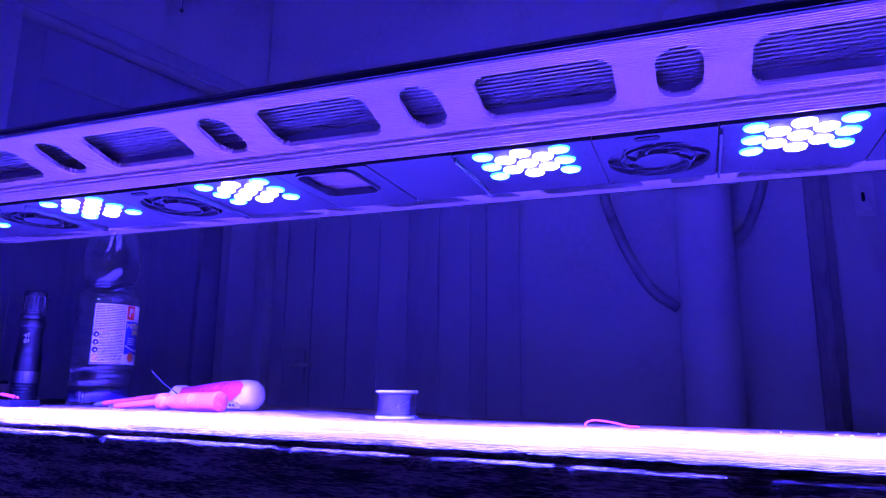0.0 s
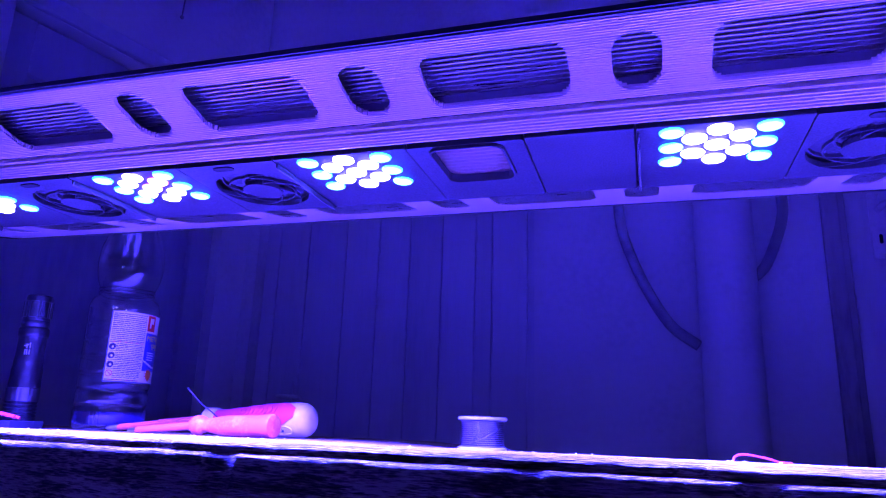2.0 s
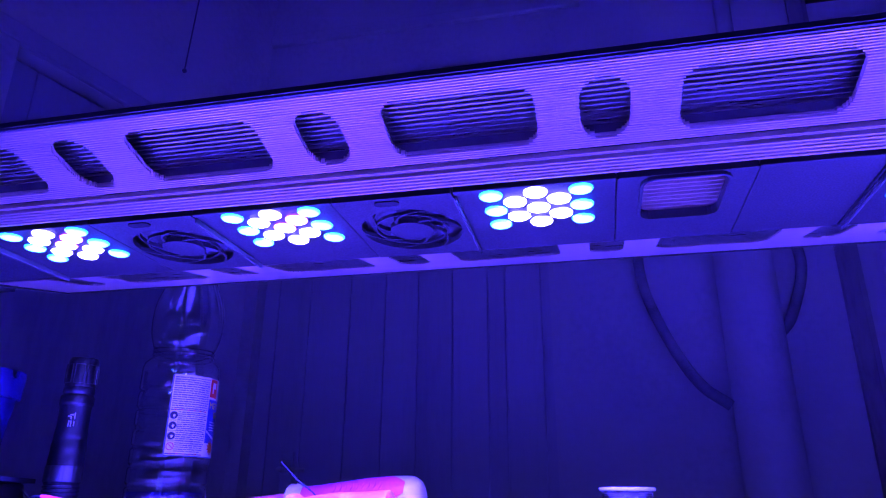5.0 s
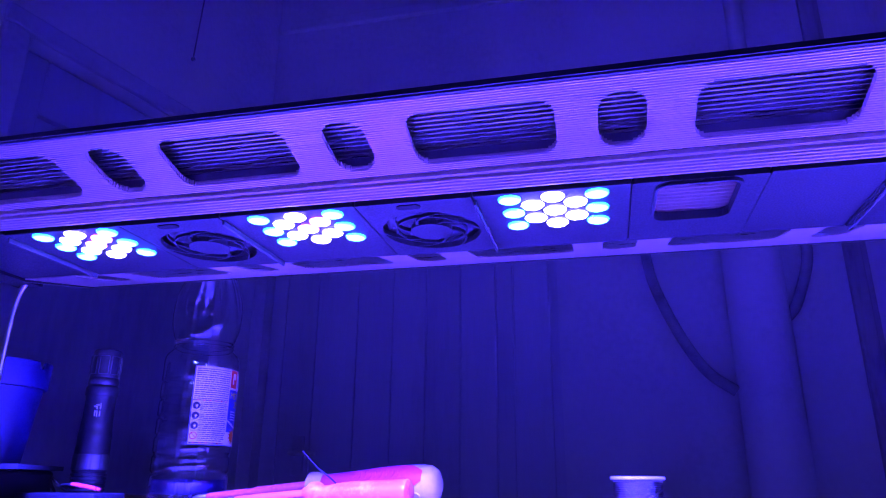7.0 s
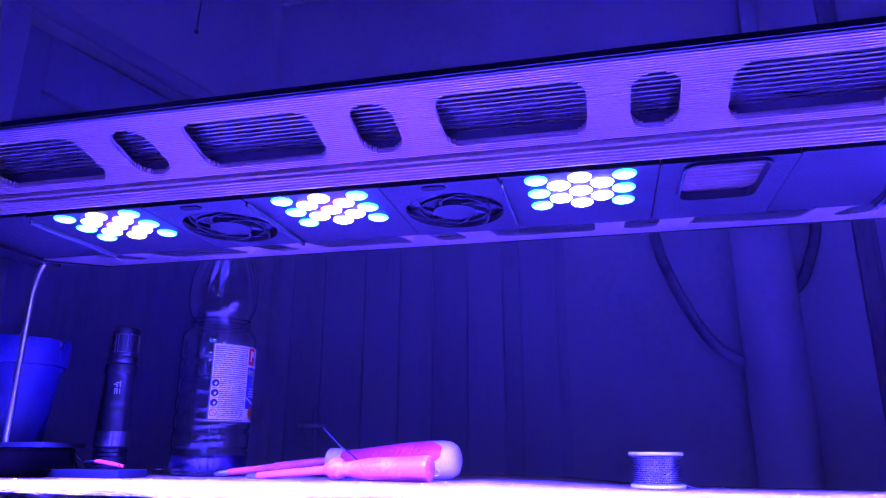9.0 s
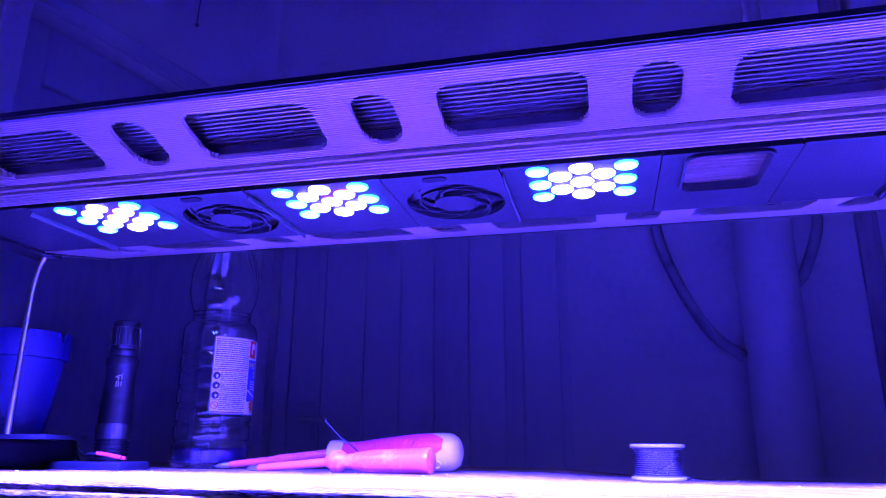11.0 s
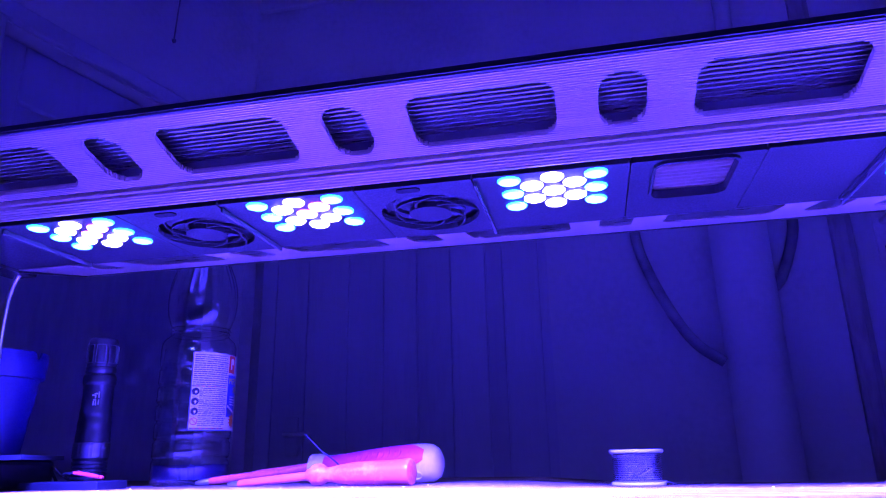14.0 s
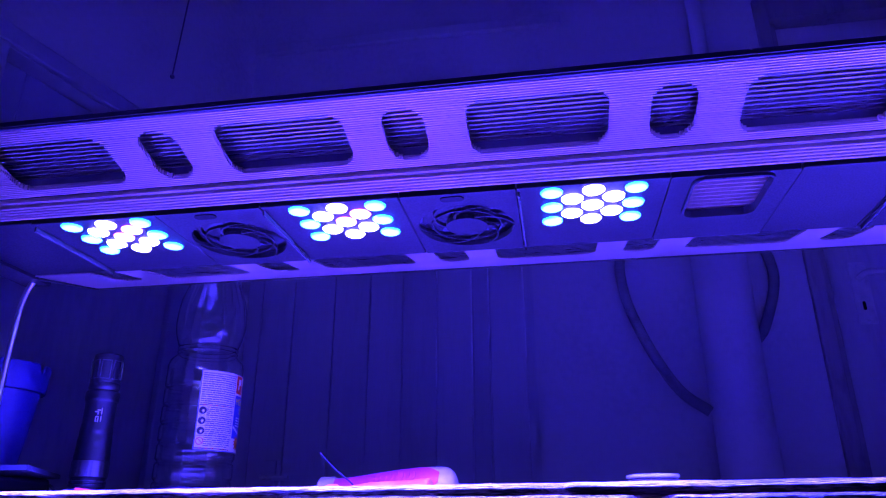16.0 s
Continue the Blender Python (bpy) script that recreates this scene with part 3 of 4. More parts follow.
# fan modules
def fan(cx):
    cy, w, d = 0.4840, 0.0770, M_Y1 - M_Y0
    n = 64
    square = []
    for k in range(n):
        a = 2 * math.pi * (k + 0.5) / n
        s = min(w / 2 / max(1e-6, abs(math.cos(a))), d / 2 / max(1e-6, abs(math.sin(a))))
        square.append((cx + s * math.cos(a), (M_Y0 + M_Y1) / 2 + s * math.sin(a)))
    hole = [(cx + 0.0345 * math.cos(2 * math.pi * (k + 0.5) / n), cy + 0.0365 * math.sin(2 * math.pi * (k + 0.5) / n)) for k in range(n)]
    bm = bmesh.new()
    ring_slab(bm, square, hole, ZM, ZM + 0.004)
    module = part("fan_module", bm, BLACK_PLASTIC, bar, "black plastic cooling fan module with swirled grille")
    bm = bmesh.new()
    o = [(cx + 0.0150 * math.cos(a), cy + 0.0155 * math.sin(a)) for a in np.linspace(0, 2 * math.pi, 33)[:-1]]
    slab(bm, o, ZM - 0.0006, ZM + 0.003)
    part("hub", bm, BLACK_PLASTIC, module)
    bm = bmesh.new()
    for k in range(6):
        a0 = 2 * math.pi * k / 6
        pts = []
        for s in np.linspace(0, 1, 9):
            r, a = 0.014 + s * 0.0225, a0 + 1.25 * s ** 1.2
            pts.append((r, a))
        for (r0, b0), (r1, b1) in zip(pts, pts[1:]):
            q = []
            for r, b, side in ((r0, b0, -1), (r0, b0, 1), (r1, b1, 1), (r1, b1, -1)):
                q.append((cx + r * math.cos(b + side * 0.0011 / r), cy + r * 1.05 * math.sin(b + side * 0.0011 / r)))
            slab(bm, q, ZM + 0.0001, ZM + 0.0028)
    part("grille", bm, BLACK_PLASTIC, module)
    bm = bmesh.new()
    o1 = [(cx + 0.0253 * math.cos(a), cy + 0.0265 * math.sin(a)) for a in np.linspace(0, 2 * math.pi, 49)[:-1]]
    o2 = [(cx + 0.0242 * math.cos(a), cy + 0.0254 * math.sin(a)) for a in np.linspace(0, 2 * math.pi, 49)[:-1]]
    ring_slab(bm, o1, o2, ZM + 0.0004, ZM + 0.0026)
    part("grille_ring", bm, BLACK_PLASTIC, module)
    for k in range(9):
        bm = bmesh.new()
        a0 = 2 * math.pi * k / 9
        v = []
        for q in np.linspace(0, 1, 6):
            r = 0.012 + 0.0215 * q
            a = a0 - 0.5 * q
            v.append((bm.verts.new((cx + r * math.cos(a), cy + r * math.sin(a), ZM + 0.0055)), bm.verts.new((cx + r * math.cos(a + 0.5), cy + r * math.sin(a + 0.5), ZM + 0.0095))))
        for p, q in zip(v, v[1:]):
            bm.faces.new((p[0], q[0], q[1], p[1]))
        part("blade", bm, BLACK_PLASTIC, module)
    bm = bmesh.new()
    slab(bm, rounded(0.016, 0.007, 0.0034), -0.0008, 0.0, Matrix.Translation((cx - 0.004, M_Y0 + 0.0068, ZM - 0.0001)))
    part("badge", bm, BLACK_AND_RECESS_SHADE, module)
    bm = bmesh.new()
    box(bm, cx - 0.037, cx + 0.037, M_Y0 + 0.003, M_Y1 - 0.003, ZM + 0.0105, ZM + 0.0125)
    part("backing", bm, LIP, module)


for cx in (-0.61225, -0.43775, -0.02225, 0.15225):
    fan(cx)

# vent module and blank module
bm = bmesh.new()
vx, vy = -0.2635, (M_Y0 + M_Y1) / 2
n = len(rounded(1, 1, 0.1))
big = rounded(0.0765, M_Y1 - M_Y0, 0.002)
hole = [(x + 0.0, y - 0.020) for x, y in rounded(0.047, 0.058, 0.008)]
ring_slab(bm, [(x + vx, y + vy) for x, y in big], [(x + vx, y + vy) for x, y in hole], ZM, ZM + 0.004)
vent = part("vent_module", bm, BLACK_PLASTIC, bar, "black vent module with an opening over the fins")
bm = bmesh.new()
rim = [(x + vx, y + vy - 0.020) for x, y in rounded(0.0505, 0.0615, 0.0095)]
ring_slab(bm, rim, [(x + vx, y + vy) for x, y in hole], ZM - 0.0022, ZM)
part("bezel", bm, BLACK_PLASTIC, vent)
for y in np.arange(vy - 0.046, vy + 0.0105, 0.0056):
    fin(float(y), ZM + 0.0042, vx - 0.026, vx + 0.026, 0.0010, 0.006, vent, ALUMINIUM)
# near-black sheet added over the vent fins as the shade of the opening
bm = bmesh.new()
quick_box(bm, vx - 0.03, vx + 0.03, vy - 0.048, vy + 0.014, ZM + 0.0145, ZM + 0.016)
part("backing", bm, BLACK_AND_RECESS_SHADE, vent)
bm = bmesh.new()
box(bm, -0.2245, -0.1585, M_Y0, M_Y1, ZM + 0.0004, ZM + 0.004, 0.0006)
part("blanking_plate", bm, BLACK_PLASTIC, bar)

# ---- things on the bench ----
PLATE_Z = 0.9285
base = thing("light_stand", "bent steel rod on a black base holding up the light bar", "stand")
bm = bmesh.new()
tube(bm, smooth_line([(-0.8500, 0.551, PLATE_Z), (-0.8500, 0.551, 1.0), (-0.8495, 0.551, 1.05), (-0.8475, 0.551, 1.072), (-0.8425, 0.551, 1.086), (-0.8340, 0.551, 1.094)], 6), 0.0025, 14)
part("rod", bm, STEEL, base, "bent polished steel rod", smooth=True)
bm = bmesh.new()
slab(bm, [(-1.0, 0.540), (-0.800, 0.540), (-0.866, 0.668), (-1.0, 0.668)], PLATE_Z - 0.004, PLATE_Z)
part("plate", bm, BLACK_METAL, base)
bm = bmesh.new()
box(bm, -0.99, -0.868, 0.556, 0.660, BENCH, PLATE_Z - 0.004, 0.004)
part("foot", bm, BLACK_PLASTIC, base)

BLUE_POT = material("blue_plastic", (0.002, 0.003, 0.085), 0.6, 0.0, 0.08, 15, 0.05, 500)
pot = thing("plant_pot", "blue plastic plant pot with a thick notched rim", "pot", Matrix.Translation((-0.9215, 0.618, PLATE_Z)) @ Matrix.Rotation(radians(-38), 4, "Z"))
bm = bmesh.new()
lathe(bm, [(0.033, 0.0), (0.0355, 0.001), (0.0440, 0.0755), (0.0420, 0.0755), (0.0335, 0.004)], 56)
part("body", bm, BLUE_POT, pot, smooth=True)
bm = bmesh.new()
lathe(bm, [(0.0444, 0.0735), (0.0472, 0.0740), (0.0480, 0.0755), (0.0490, 0.0985), (0.0486, 0.0995), (0.0470, 0.0998), (0.0462, 0.0990), (0.0442, 0.0762)], 120)
for v in bm.verts:
    a = math.degrees(math.atan2(v.co.y, v.co.x)) % 90
    if v.co.z > 0.09 and 40 < a < 50:
        v.co.z -= 0.0075 * min(1, (5.6 - abs(a - 45)) / 2)
part("rim", bm, BLUE_POT, pot, smooth=True)

# torch standing on its head
torch = thing("torch", "black ribbed metal torch standing on its lens end", "torch", Matrix.Translation((-0.8355, 0.668, BENCH)))
bm = bmesh.new()
prof = [(0.0156, 0.0)]
for k in range(7):
    prof += [(0.0166, 0.001 + k * 0.0036), (0.0166, 0.003 + k * 0.0036), (0.0155, 0.0034 + k * 0.0036), (0.0155, 0.0042 + k * 0.0036)]
prof += [(0.0166, 0.028)]
lathe(bm, prof, 40)
part("bezel", bm, TORCH_BLACK, torch, smooth=True)
bm = bmesh.new()
lathe(bm, [(0.0165, 0.028), (0.0170, 0.0285), (0.0170, 0.0425), (0.0166, 0.0432)], 60, wave=lambda a, z: 1 + 0.016 * (math.cos(a * 10) > -0.6))
part("head_ring", bm, material("grey_metal_ring", (0.16, 0.16, 0.18), 0.35, 0.9, 0.1, 40, 0.05, 500), torch, "bare grey metal ring")
bm = bmesh.new()
lathe(bm, [(0.0165, 0.0432), (0.0164, 0.050), (0.0161, 0.053), (0.0158, 0.058), (0.0160, 0.059), (0.0160, 0.063), (0.0153, 0.066), (0.0151, 0.070), (0.0153, 0.0705), (0.0151, 0.074), (0.0146, 0.078), (0.0144, 0.098), (0.0148, 0.100)], 40)
part("body", bm, TORCH_BLACK, torch, smooth=True)
bm = bmesh.new()
lathe(bm, [(0.0146, 0.100), (0.0156, 0.1015), (0.0158, 0.103), (0.0158, 0.109), (0.0150, 0.1105), (0.0140, 0.1115), (0.0140, 0.1125), (0.0146, 0.1135), (0.0146, 0.118), (0.0139, 0.119), (0.0142, 0.1205), (0.0141, 0.143), (0.0137, 0.147), (0.0127, 0.1485), (0.002, 0.1485)], 40)
part("tail_cap", bm, TORCH_BLACK, torch, smooth=True)
bm = bmesh.new()
for a0 in (-105, -60, -15, 30, 75, 120, 165, 210):
    m = Matrix.Rotation(radians(a0), 4, "Z") @ Matrix.Translation((0.0142, 0, 0.132)) @ Matrix.Rotation(radians(90), 4, "Y")
    ring_slab(bm, rounded(0.019, 0.0092, 0.0010), rounded(0.0182, 0.0084, 0.0008), -0.0004, 0.0005, m)
part("grip_panel", bm, material("worn_black_edge", (0.10, 0.10, 0.11), 0.35, 0.6, 0.2, 40, 0.05, 500), torch)
PRINT = material("white_print", (0.75, 0.75, 0.75), 0.6, bump=0)
bm = bmesh.new()
for a0, z, h, w in ((-66, 0.0795, 0.0042, 0.0009), (-58, 0.0795, 0.0042, 0.0009), (-62, 0.0842, 0.0009, 0.0030), (-60, 0.0866, 0.0030, 0.0009), (-66, 0.0890, 0.0009, 0.0032), (-58, 0.0905, 0.0009, 0.0032),
                    (-48, 0.0800, 0.0050, 0.0007), (-48, 0.0870, 0.0060, 0.0007)):
    m = Matrix.Rotation(radians(a0), 4, "Z") @ Matrix.Translation((0.0145, 0, z + h / 2)) @ Matrix.Rotation(radians(90), 4, "Y")
    slab(bm, rounded(h, w, 0.0002), -0.0003, 0.0003, m)
part("printed_mark", bm, PRINT, torch, "plain white printed bars")

# bottle of spirits
BX, BY = -0.7470, 0.706
bottle = thing("spirits_bottle", "clear ribbed plastic spirits bottle with printed label, nearly empty", "bottle", Matrix.Translation((BX, BY, BENCH)))
PET = material("clear_plastic", (0.98, 0.98, 0.99), 0.035, transmission=1.0, ior=1.57, bump=0, vary=0.0)
prof = [(0.004, 0.004), (0.024, 0.0025), (0.033, 0.0), (0.0372, 0.003), (0.0384, 0.008), (0.0384, 0.018)]
for k in range(6):
    z = 0.0225 + 0.0183 * k
    prof += [(0.0384 - 0.0009 * (1 - math.cos(2 * math.pi * q / 10)), z + 0.0006 * q) for q in range(11)]
prof += [(0.0384, 0.140), (0.0368, 0.146), (0.0310, 0.151), (0.0296, 0.153), (0.0312, 0.155), (0.0296, 0.157), (0.0312, 0.159), (0.0296, 0.161), (0.0312, 0.163),
         (0.0322, 0.166), (0.0345, 0.173), (0.0358, 0.180), (0.0362, 0.188), (0.0352, 0.198), (0.0330, 0.209), (0.0295, 0.221), (0.0250, 0.233), (0.0200, 0.246), (0.0155, 0.259), (0.0135, 0.268), (0.0135, 0.280)]
bm = bmesh.new()
petal = lambda a, z: 1.0 + (0.075 * abs(math.cos(a * 4.5 + 0.6)) * min(1, (z - 0.186) / 0.025) if z > 0.186 else 0.0)
lathe(bm, prof, 108, caps=False, wave=petal)
shell = part("body", bm, PET, bottle, smooth=True)
md = shell.modifiers.new("wall", "SOLIDIFY")
md.thickness, md.offset = 0.0006, -1
bm = bmesh.new()
lathe(bm, [(0.0150, 0.270), (0.0150, 0.290), (0.0140, 0.2915), (0.002, 0.2915)], 36, wave=lambda a, z: 1 + 0.015 * math.cos(a * 18))
part("cap", bm, material("blue_cap_plastic", (0.05, 0.08, 0.4), 0.4), bottle, smooth=True)
bm = bmesh.new()
lathe(bm, [(0.022, 0.0045), (0.032, 0.0035), (0.0362, 0.006), (0.0370, 0.010), (0.0370, 0.020), (0.0005, 0.020)], 48)
part("spirit", bm, material("violet_spirit", (0.35, 0.3, 0.9), 0.05, transmission=1.0, ior=1.33, bump=0, vary=0), bottle, "violet liquid left in the bottom", smooth=True)
LR = 0.0390


def on_label(bm, a0, a1, z0, z1, r, n=0):
    """A curved patch on the bottle between two angles (degrees) and heights."""
    n = n or max(2, int(abs(a1 - a0) / 4))
    lo, hi = [], []
    for i in range(n + 1):
        a = radians(a0 + (a1 - a0) * i / n)
        lo.append(bm.verts.new((r * math.cos(a), r * math.sin(a), z0)))
        hi.append(bm.verts.new((r * math.cos(a), r * math.sin(a), z1)))
    for i in range(n):
        bm.faces.new((lo[i], lo[i + 1], hi[i + 1], hi[i]))


def round_label(bm, a, z, rad, r, r_in=0.0, n=24):
    pts = []
    for rr in (rad, r_in):
        ring = []
        for i in range(n):
            t = 2 * math.pi * i / n
            b = radians(a) + rr * math.cos(t) / LR
            ring.append(bm.verts.new((r * math.cos(b), r * math.sin(b), z + rr * math.sin(t))))
        pts.append(ring)
        if not r_in:
            break
    if r_in:
        for i in range(n):
            bm.faces.new((pts[0][i], pts[0][(i + 1) % n], pts[1][(i + 1) % n], pts[1][i]))
    else:
        bm.faces.new(pts[0])


def bent_text(words, size, a, z, r, mat, parent):
    """Letters laid round the bottle, starting at the angle a."""
    cu = bpy.data.curves.new("letters", "FONT")
    cu.body, cu.size = words, size
    tmp = new("letters", cu)
    me = bpy.data.meshes.new_from_object(tmp.evaluated_get(bpy.context.evaluated_depsgraph_get()))
    bpy.data.objects.remove(tmp)
    for v in me.vertices:
        b = radians(a) + v.co.x / r
        v.co = (r * math.cos(b), r * math.sin(b), z + v.co.y)
    me.materials.append(mat)
    ob = new("lettering", me)
    ob.parent = parent
    return ob


PAPER = material("label_paper", (0.80, 0.76, 0.62), 0.5, bump=0.02)
INK_BLACK = material("black_ink", (0.03, 0.025, 0.05), 0.6, bump=0)
INK_GREY = material("small_print", (0.12, 0.10, 0.14), 0.6, bump=0)
INK_BLUE = material("blue_ink", (0.03, 0.05, 0.32), 0.5, bump=0)
INK_RED = material("red_ink", (0.65, 0.04, 0.02), 0.5, bump=0)
INK_ORANGE = material("orange_ink", (0.75, 0.16, 0.012), 0.5, bump=0)
INK_YELLOW = material("yellow_ink", (0.95, 0.85, 0.03), 0.5, bump=0)
Z0, Z1 = 0.0525, 0.1305
bm = bmesh.new()
on_label(bm, -73, 95, Z0, Z1, LR)
label = part("label", bm, PAPER, bottle, "white paper label with red and blue panels", smooth=True)
label.rotation_euler.z = radians(6.5)
bm = bmesh.new()
rows = [0.1285 - 0.00215 * k for k in range(15)]
rnd = random.Random(5)
for z in rows:
    a = -70
    while a < -17:
        w = rnd.uniform(2, 8)
        on_label(bm, a, min(a + w, -15), z - rnd.uniform(0.0008, 0.00125), z, LR + 0.0001, 2)
        a += w + rnd.uniform(0.5, 1.3)
for k in range(4):
    for j in range(5):
        z = 0.0945 - 0.0098 * k - 0.0019 * j
        a = -60
        while a < -17 - 6 * (j == 4):
            w = rnd.uniform(3, 8)
            on_label(bm, a, min(a + w, -15), z - rnd.uniform(0.0007, 0.0011), z, LR + 0.0001, 2)
            a += w + rnd.uniform(0.5, 1.3)
part("small_print", bm, INK_GREY, label)
bm = bmesh.new()
on_label(bm, -73, 95, Z0, Z0 + 0.0008, LR + 0.0001)
on_label(bm, -73, -71.9, Z0 + 0.0008, Z1, LR + 0.0001, 1)
part("border", bm, INK_BLUE, label)
bm = bmesh.new()
for a in range(-66, -20, 9):
    on_label(bm, a, a + 3.5, 0.0957, 0.0967, LR + 0.0002, 1)
    on_label(bm, a, a + 3.5, 0.0541, 0.0552, LR + 0.0002, 1)
part("rule", bm, INK_RED, label)
bm = bmesh.new()
on_label(bm, -71, -17, 0.0958, 0.0966, LR + 0.0001)
on_label(bm, -71, -17, 0.0542, 0.0551, LR + 0.0001)
for k in range(3):
    on_label(bm, -70, -17, 0.0859 - 0.0098 * k, 0.0862 - 0.0098 * k, LR + 0.0001)
for k, z in enumerate((0.0908, 0.0810, 0.0712)):
    round_label(bm, -65.5, z, 0.0037, LR + 0.0001)
part("symbol", bm, INK_BLACK, label)
bm = bmesh.new()
for k, z in enumerate((0.0908, 0.0810, 0.0712)):
    round_label(bm, -64.8, z - 0.0003, 0.0012, LR + 0.0002)
part("symbol", bm, PAPER, label)
bm = bmesh.new()
round_label(bm, -65.5, 0.0614, 0.0037, LR + 0.0001, 0.0029)
for k in range(9):
    on_label(bm, -69.5 + 0.9 * k, -68.0 + 0.9 * k, 0.0638 - 0.0006 * k, 0.0644 - 0.0006 * k, LR + 0.0001, 1)
part("symbol", bm, INK_RED, label)
bm = bmesh.new()
on_label(bm, -13, 6, 0.1115, 0.1298, LR + 0.0001)
part("red_panel", bm, INK_RED, label)
bm = bmesh.new()
on_label(bm, -7.5, -4.5, 0.1155, 0.1265, LR + 0.0002)
on_label(bm, -4.5, 1.5, 0.1205, 0.1265, LR + 0.0002)
part("mark", bm, PAPER, label)
bm = bmesh.new()
on_label(bm, -13, 93, 0.0665, 0.1095, LR + 0.0001)
part("blue_panel", bm, INK_BLUE, label)
bm = bmesh.new()
for k in range(30):
    a = -12 + 2 * k
    z = 0.0765 - 0.006 * math.sin(radians(min(90, k * 6)))
    on_label(bm, a, a + 2.05, z, z + 0.0022, LR + 0.0002, 1)
for k in range(4):
    on_label(bm, -6, 14, 0.0868 - 0.0026 * k, 0.0878 - 0.0026 * k, LR + 0.0002)
part("white_swoosh", bm, PAPER, label)
bent_text("METHYLATED", 0.0088, -11, 0.1005, LR + 0.0003, INK_YELLOW, label)
bent_text("SPIRITS", 0.0088, 2, 0.0918, LR + 0.0003, INK_YELLOW, label)
bm = bmesh.new()
ring = []
for i in range(24):
    t = 2 * math.pi * i / 24
    rr = 0.0085 if i % 2 else 0.0048
    b = radians(5) + rr * math.cos(t) / LR
    ring.append(bm.verts.new(((LR + 0.0002) * math.cos(b), (LR + 0.0002) * math.sin(b), 0.0625 + rr * math.sin(t))))
bm.faces.new(ring)
part("starburst", bm, INK_ORANGE, label)

# spool of wire
SX, SY = -0.3035, 0.672
spool = thing("wire_spool", "small spool of shiny enamelled wire with pale flanges", "spool", Matrix.Translation((SX, SY, BENCH - sag(SX, 0.347))) @ Matrix.Diagonal((0.89, 0.89, 1.03, 1)))
SPOOL = material("pale_plastic", (0.7, 0.68, 0.66), 0.4, 0, 0.05, 30, 0.03, 500)
WIRE = material("enamelled_wire", (0.55, 0.55, 0.62), 0.11, 1.0, 0.05, 60, 0.03, 500)
for z in (0.0, 0.0255):
    bm = bmesh.new()
    lathe(bm, [(0.0245, z + 0.0004), (0.0252, z + 0.0012), (0.0252, z + 0.0024), (0.0245, z + 0.0032)], 48)
    part("flange", bm, SPOOL, spool, smooth=True)
bm = bmesh.new()
prof = []
for k in range(13):
    z = 0.0043 + k * 0.00168
    prof += [(0.0219, z - 0.0008), (0.0229, z - 0.0004), (0.0232, z), (0.0229, z + 0.0004), (0.0219, z + 0.0008)]
lathe(bm, prof, 48)
part("winding", bm, WIRE, spool, smooth=True)
bm = bmesh.new()
tube(bm, smooth_line([(-0.018, -0.0135, 0.0045), (-0.004, -0.0235, 0.0075), (0.010, -0.0225, 0.013), (0.021, -0.013, 0.019)], 6), 0.0006, 8)
tube(bm, smooth_line([(0.0238, -0.004, 0.004), (0.029, -0.007, 0.0020), (0.036, -0.008, 0.0009), (0.042, -0.0085, 0.0009)], 6), 0.0006, 8)
part("loose_wire", bm, WIRE, spool, smooth=True)

# screwdrivers
PINK = material("pink_red_plastic", (0.72, 0.09, 0.088), 0.38, 0, 0.12, 40, 0.08, 300, dark=(0.62, 0.10, 0.09))
ramp = PINK.node_tree.nodes["Color Ramp"].color_ramp
ramp.elements[2].position, ramp.elements[2].color = 0.95, (0.84, 0.24, 0.20, 1)
PALE = material("pale_grip_plastic", (0.74, 0.60, 0.42), 0.4, 0, 0.06, 40, 0.05, 300)
MAGENTA = material("magenta_rubber", (0.75, 0.05, 0.30), 0.5, 0, 0.06, 40, 0.08, 300)
SHAFT = material("red_sleeve", (0.78, 0.12, 0.10), 0.4, 0, 0.1, 60, 0.05, 400)


def rod_between(bm, a, b, radii, segs=18):
    """A turned rod from a to b; radii are (share of the way, radius)."""
    a, b = Vector(a), Vector(b)
    tube(bm, [a + (b - a) * t for t, r in radii], [r for t, r in radii], segs)


H1A, H1B = Vector((-0.585, 0.640, BENCH + 0.0092)), Vector((-0.489, 0.625, BENCH + 0.0107))
d1 = (H1B - H1A).normalized()
drv = thing("screwdriver", "worn red screwdriver lying on the bench", "screwdriver", group="screwdrivers")
bm = bmesh.new()
rod_between(bm, H1A, H1B, [(-0.055, 0.0040), (-0.05, 0.0050), (0.0, 0.0066), (0.012, 0.0072), (0.016, 0.0090), (0.03, 0.0096), (0.095, 0.0096), (0.115, 0.0090), (0.135, 0.0070), (0.16, 0.0064), (0.20, 0.0066), (0.29, 0.0082), (0.42, 0.0097), (0.60, 0.0101), (0.80, 0.0104), (0.93, 0.0111), (0.975, 0.0113), (0.992, 0.0108), (1.0, 0.0092)], 12)
part("handle", bm, PINK, drv, smooth=True)
bm = bmesh.new()
T1 = H1A - d1 * 0.078 + Vector((0, 0, -0.0058))
rod_between(bm, T1, H1A + d1 * 0.002, [(0, 0.0030), (0.02, 0.0036), (1, 0.0038)])
part("sleeve", bm, SHAFT, drv, smooth=True)
bm = bmesh.new()
rod_between(bm, T1 - d1 * 0.012, T1 + d1 * 0.001, [(0, 0.0014), (0.3, 0.0026), (1, 0.0027)], 12)
part("tip", bm, STEEL, drv, "bare steel tip", smooth=True)

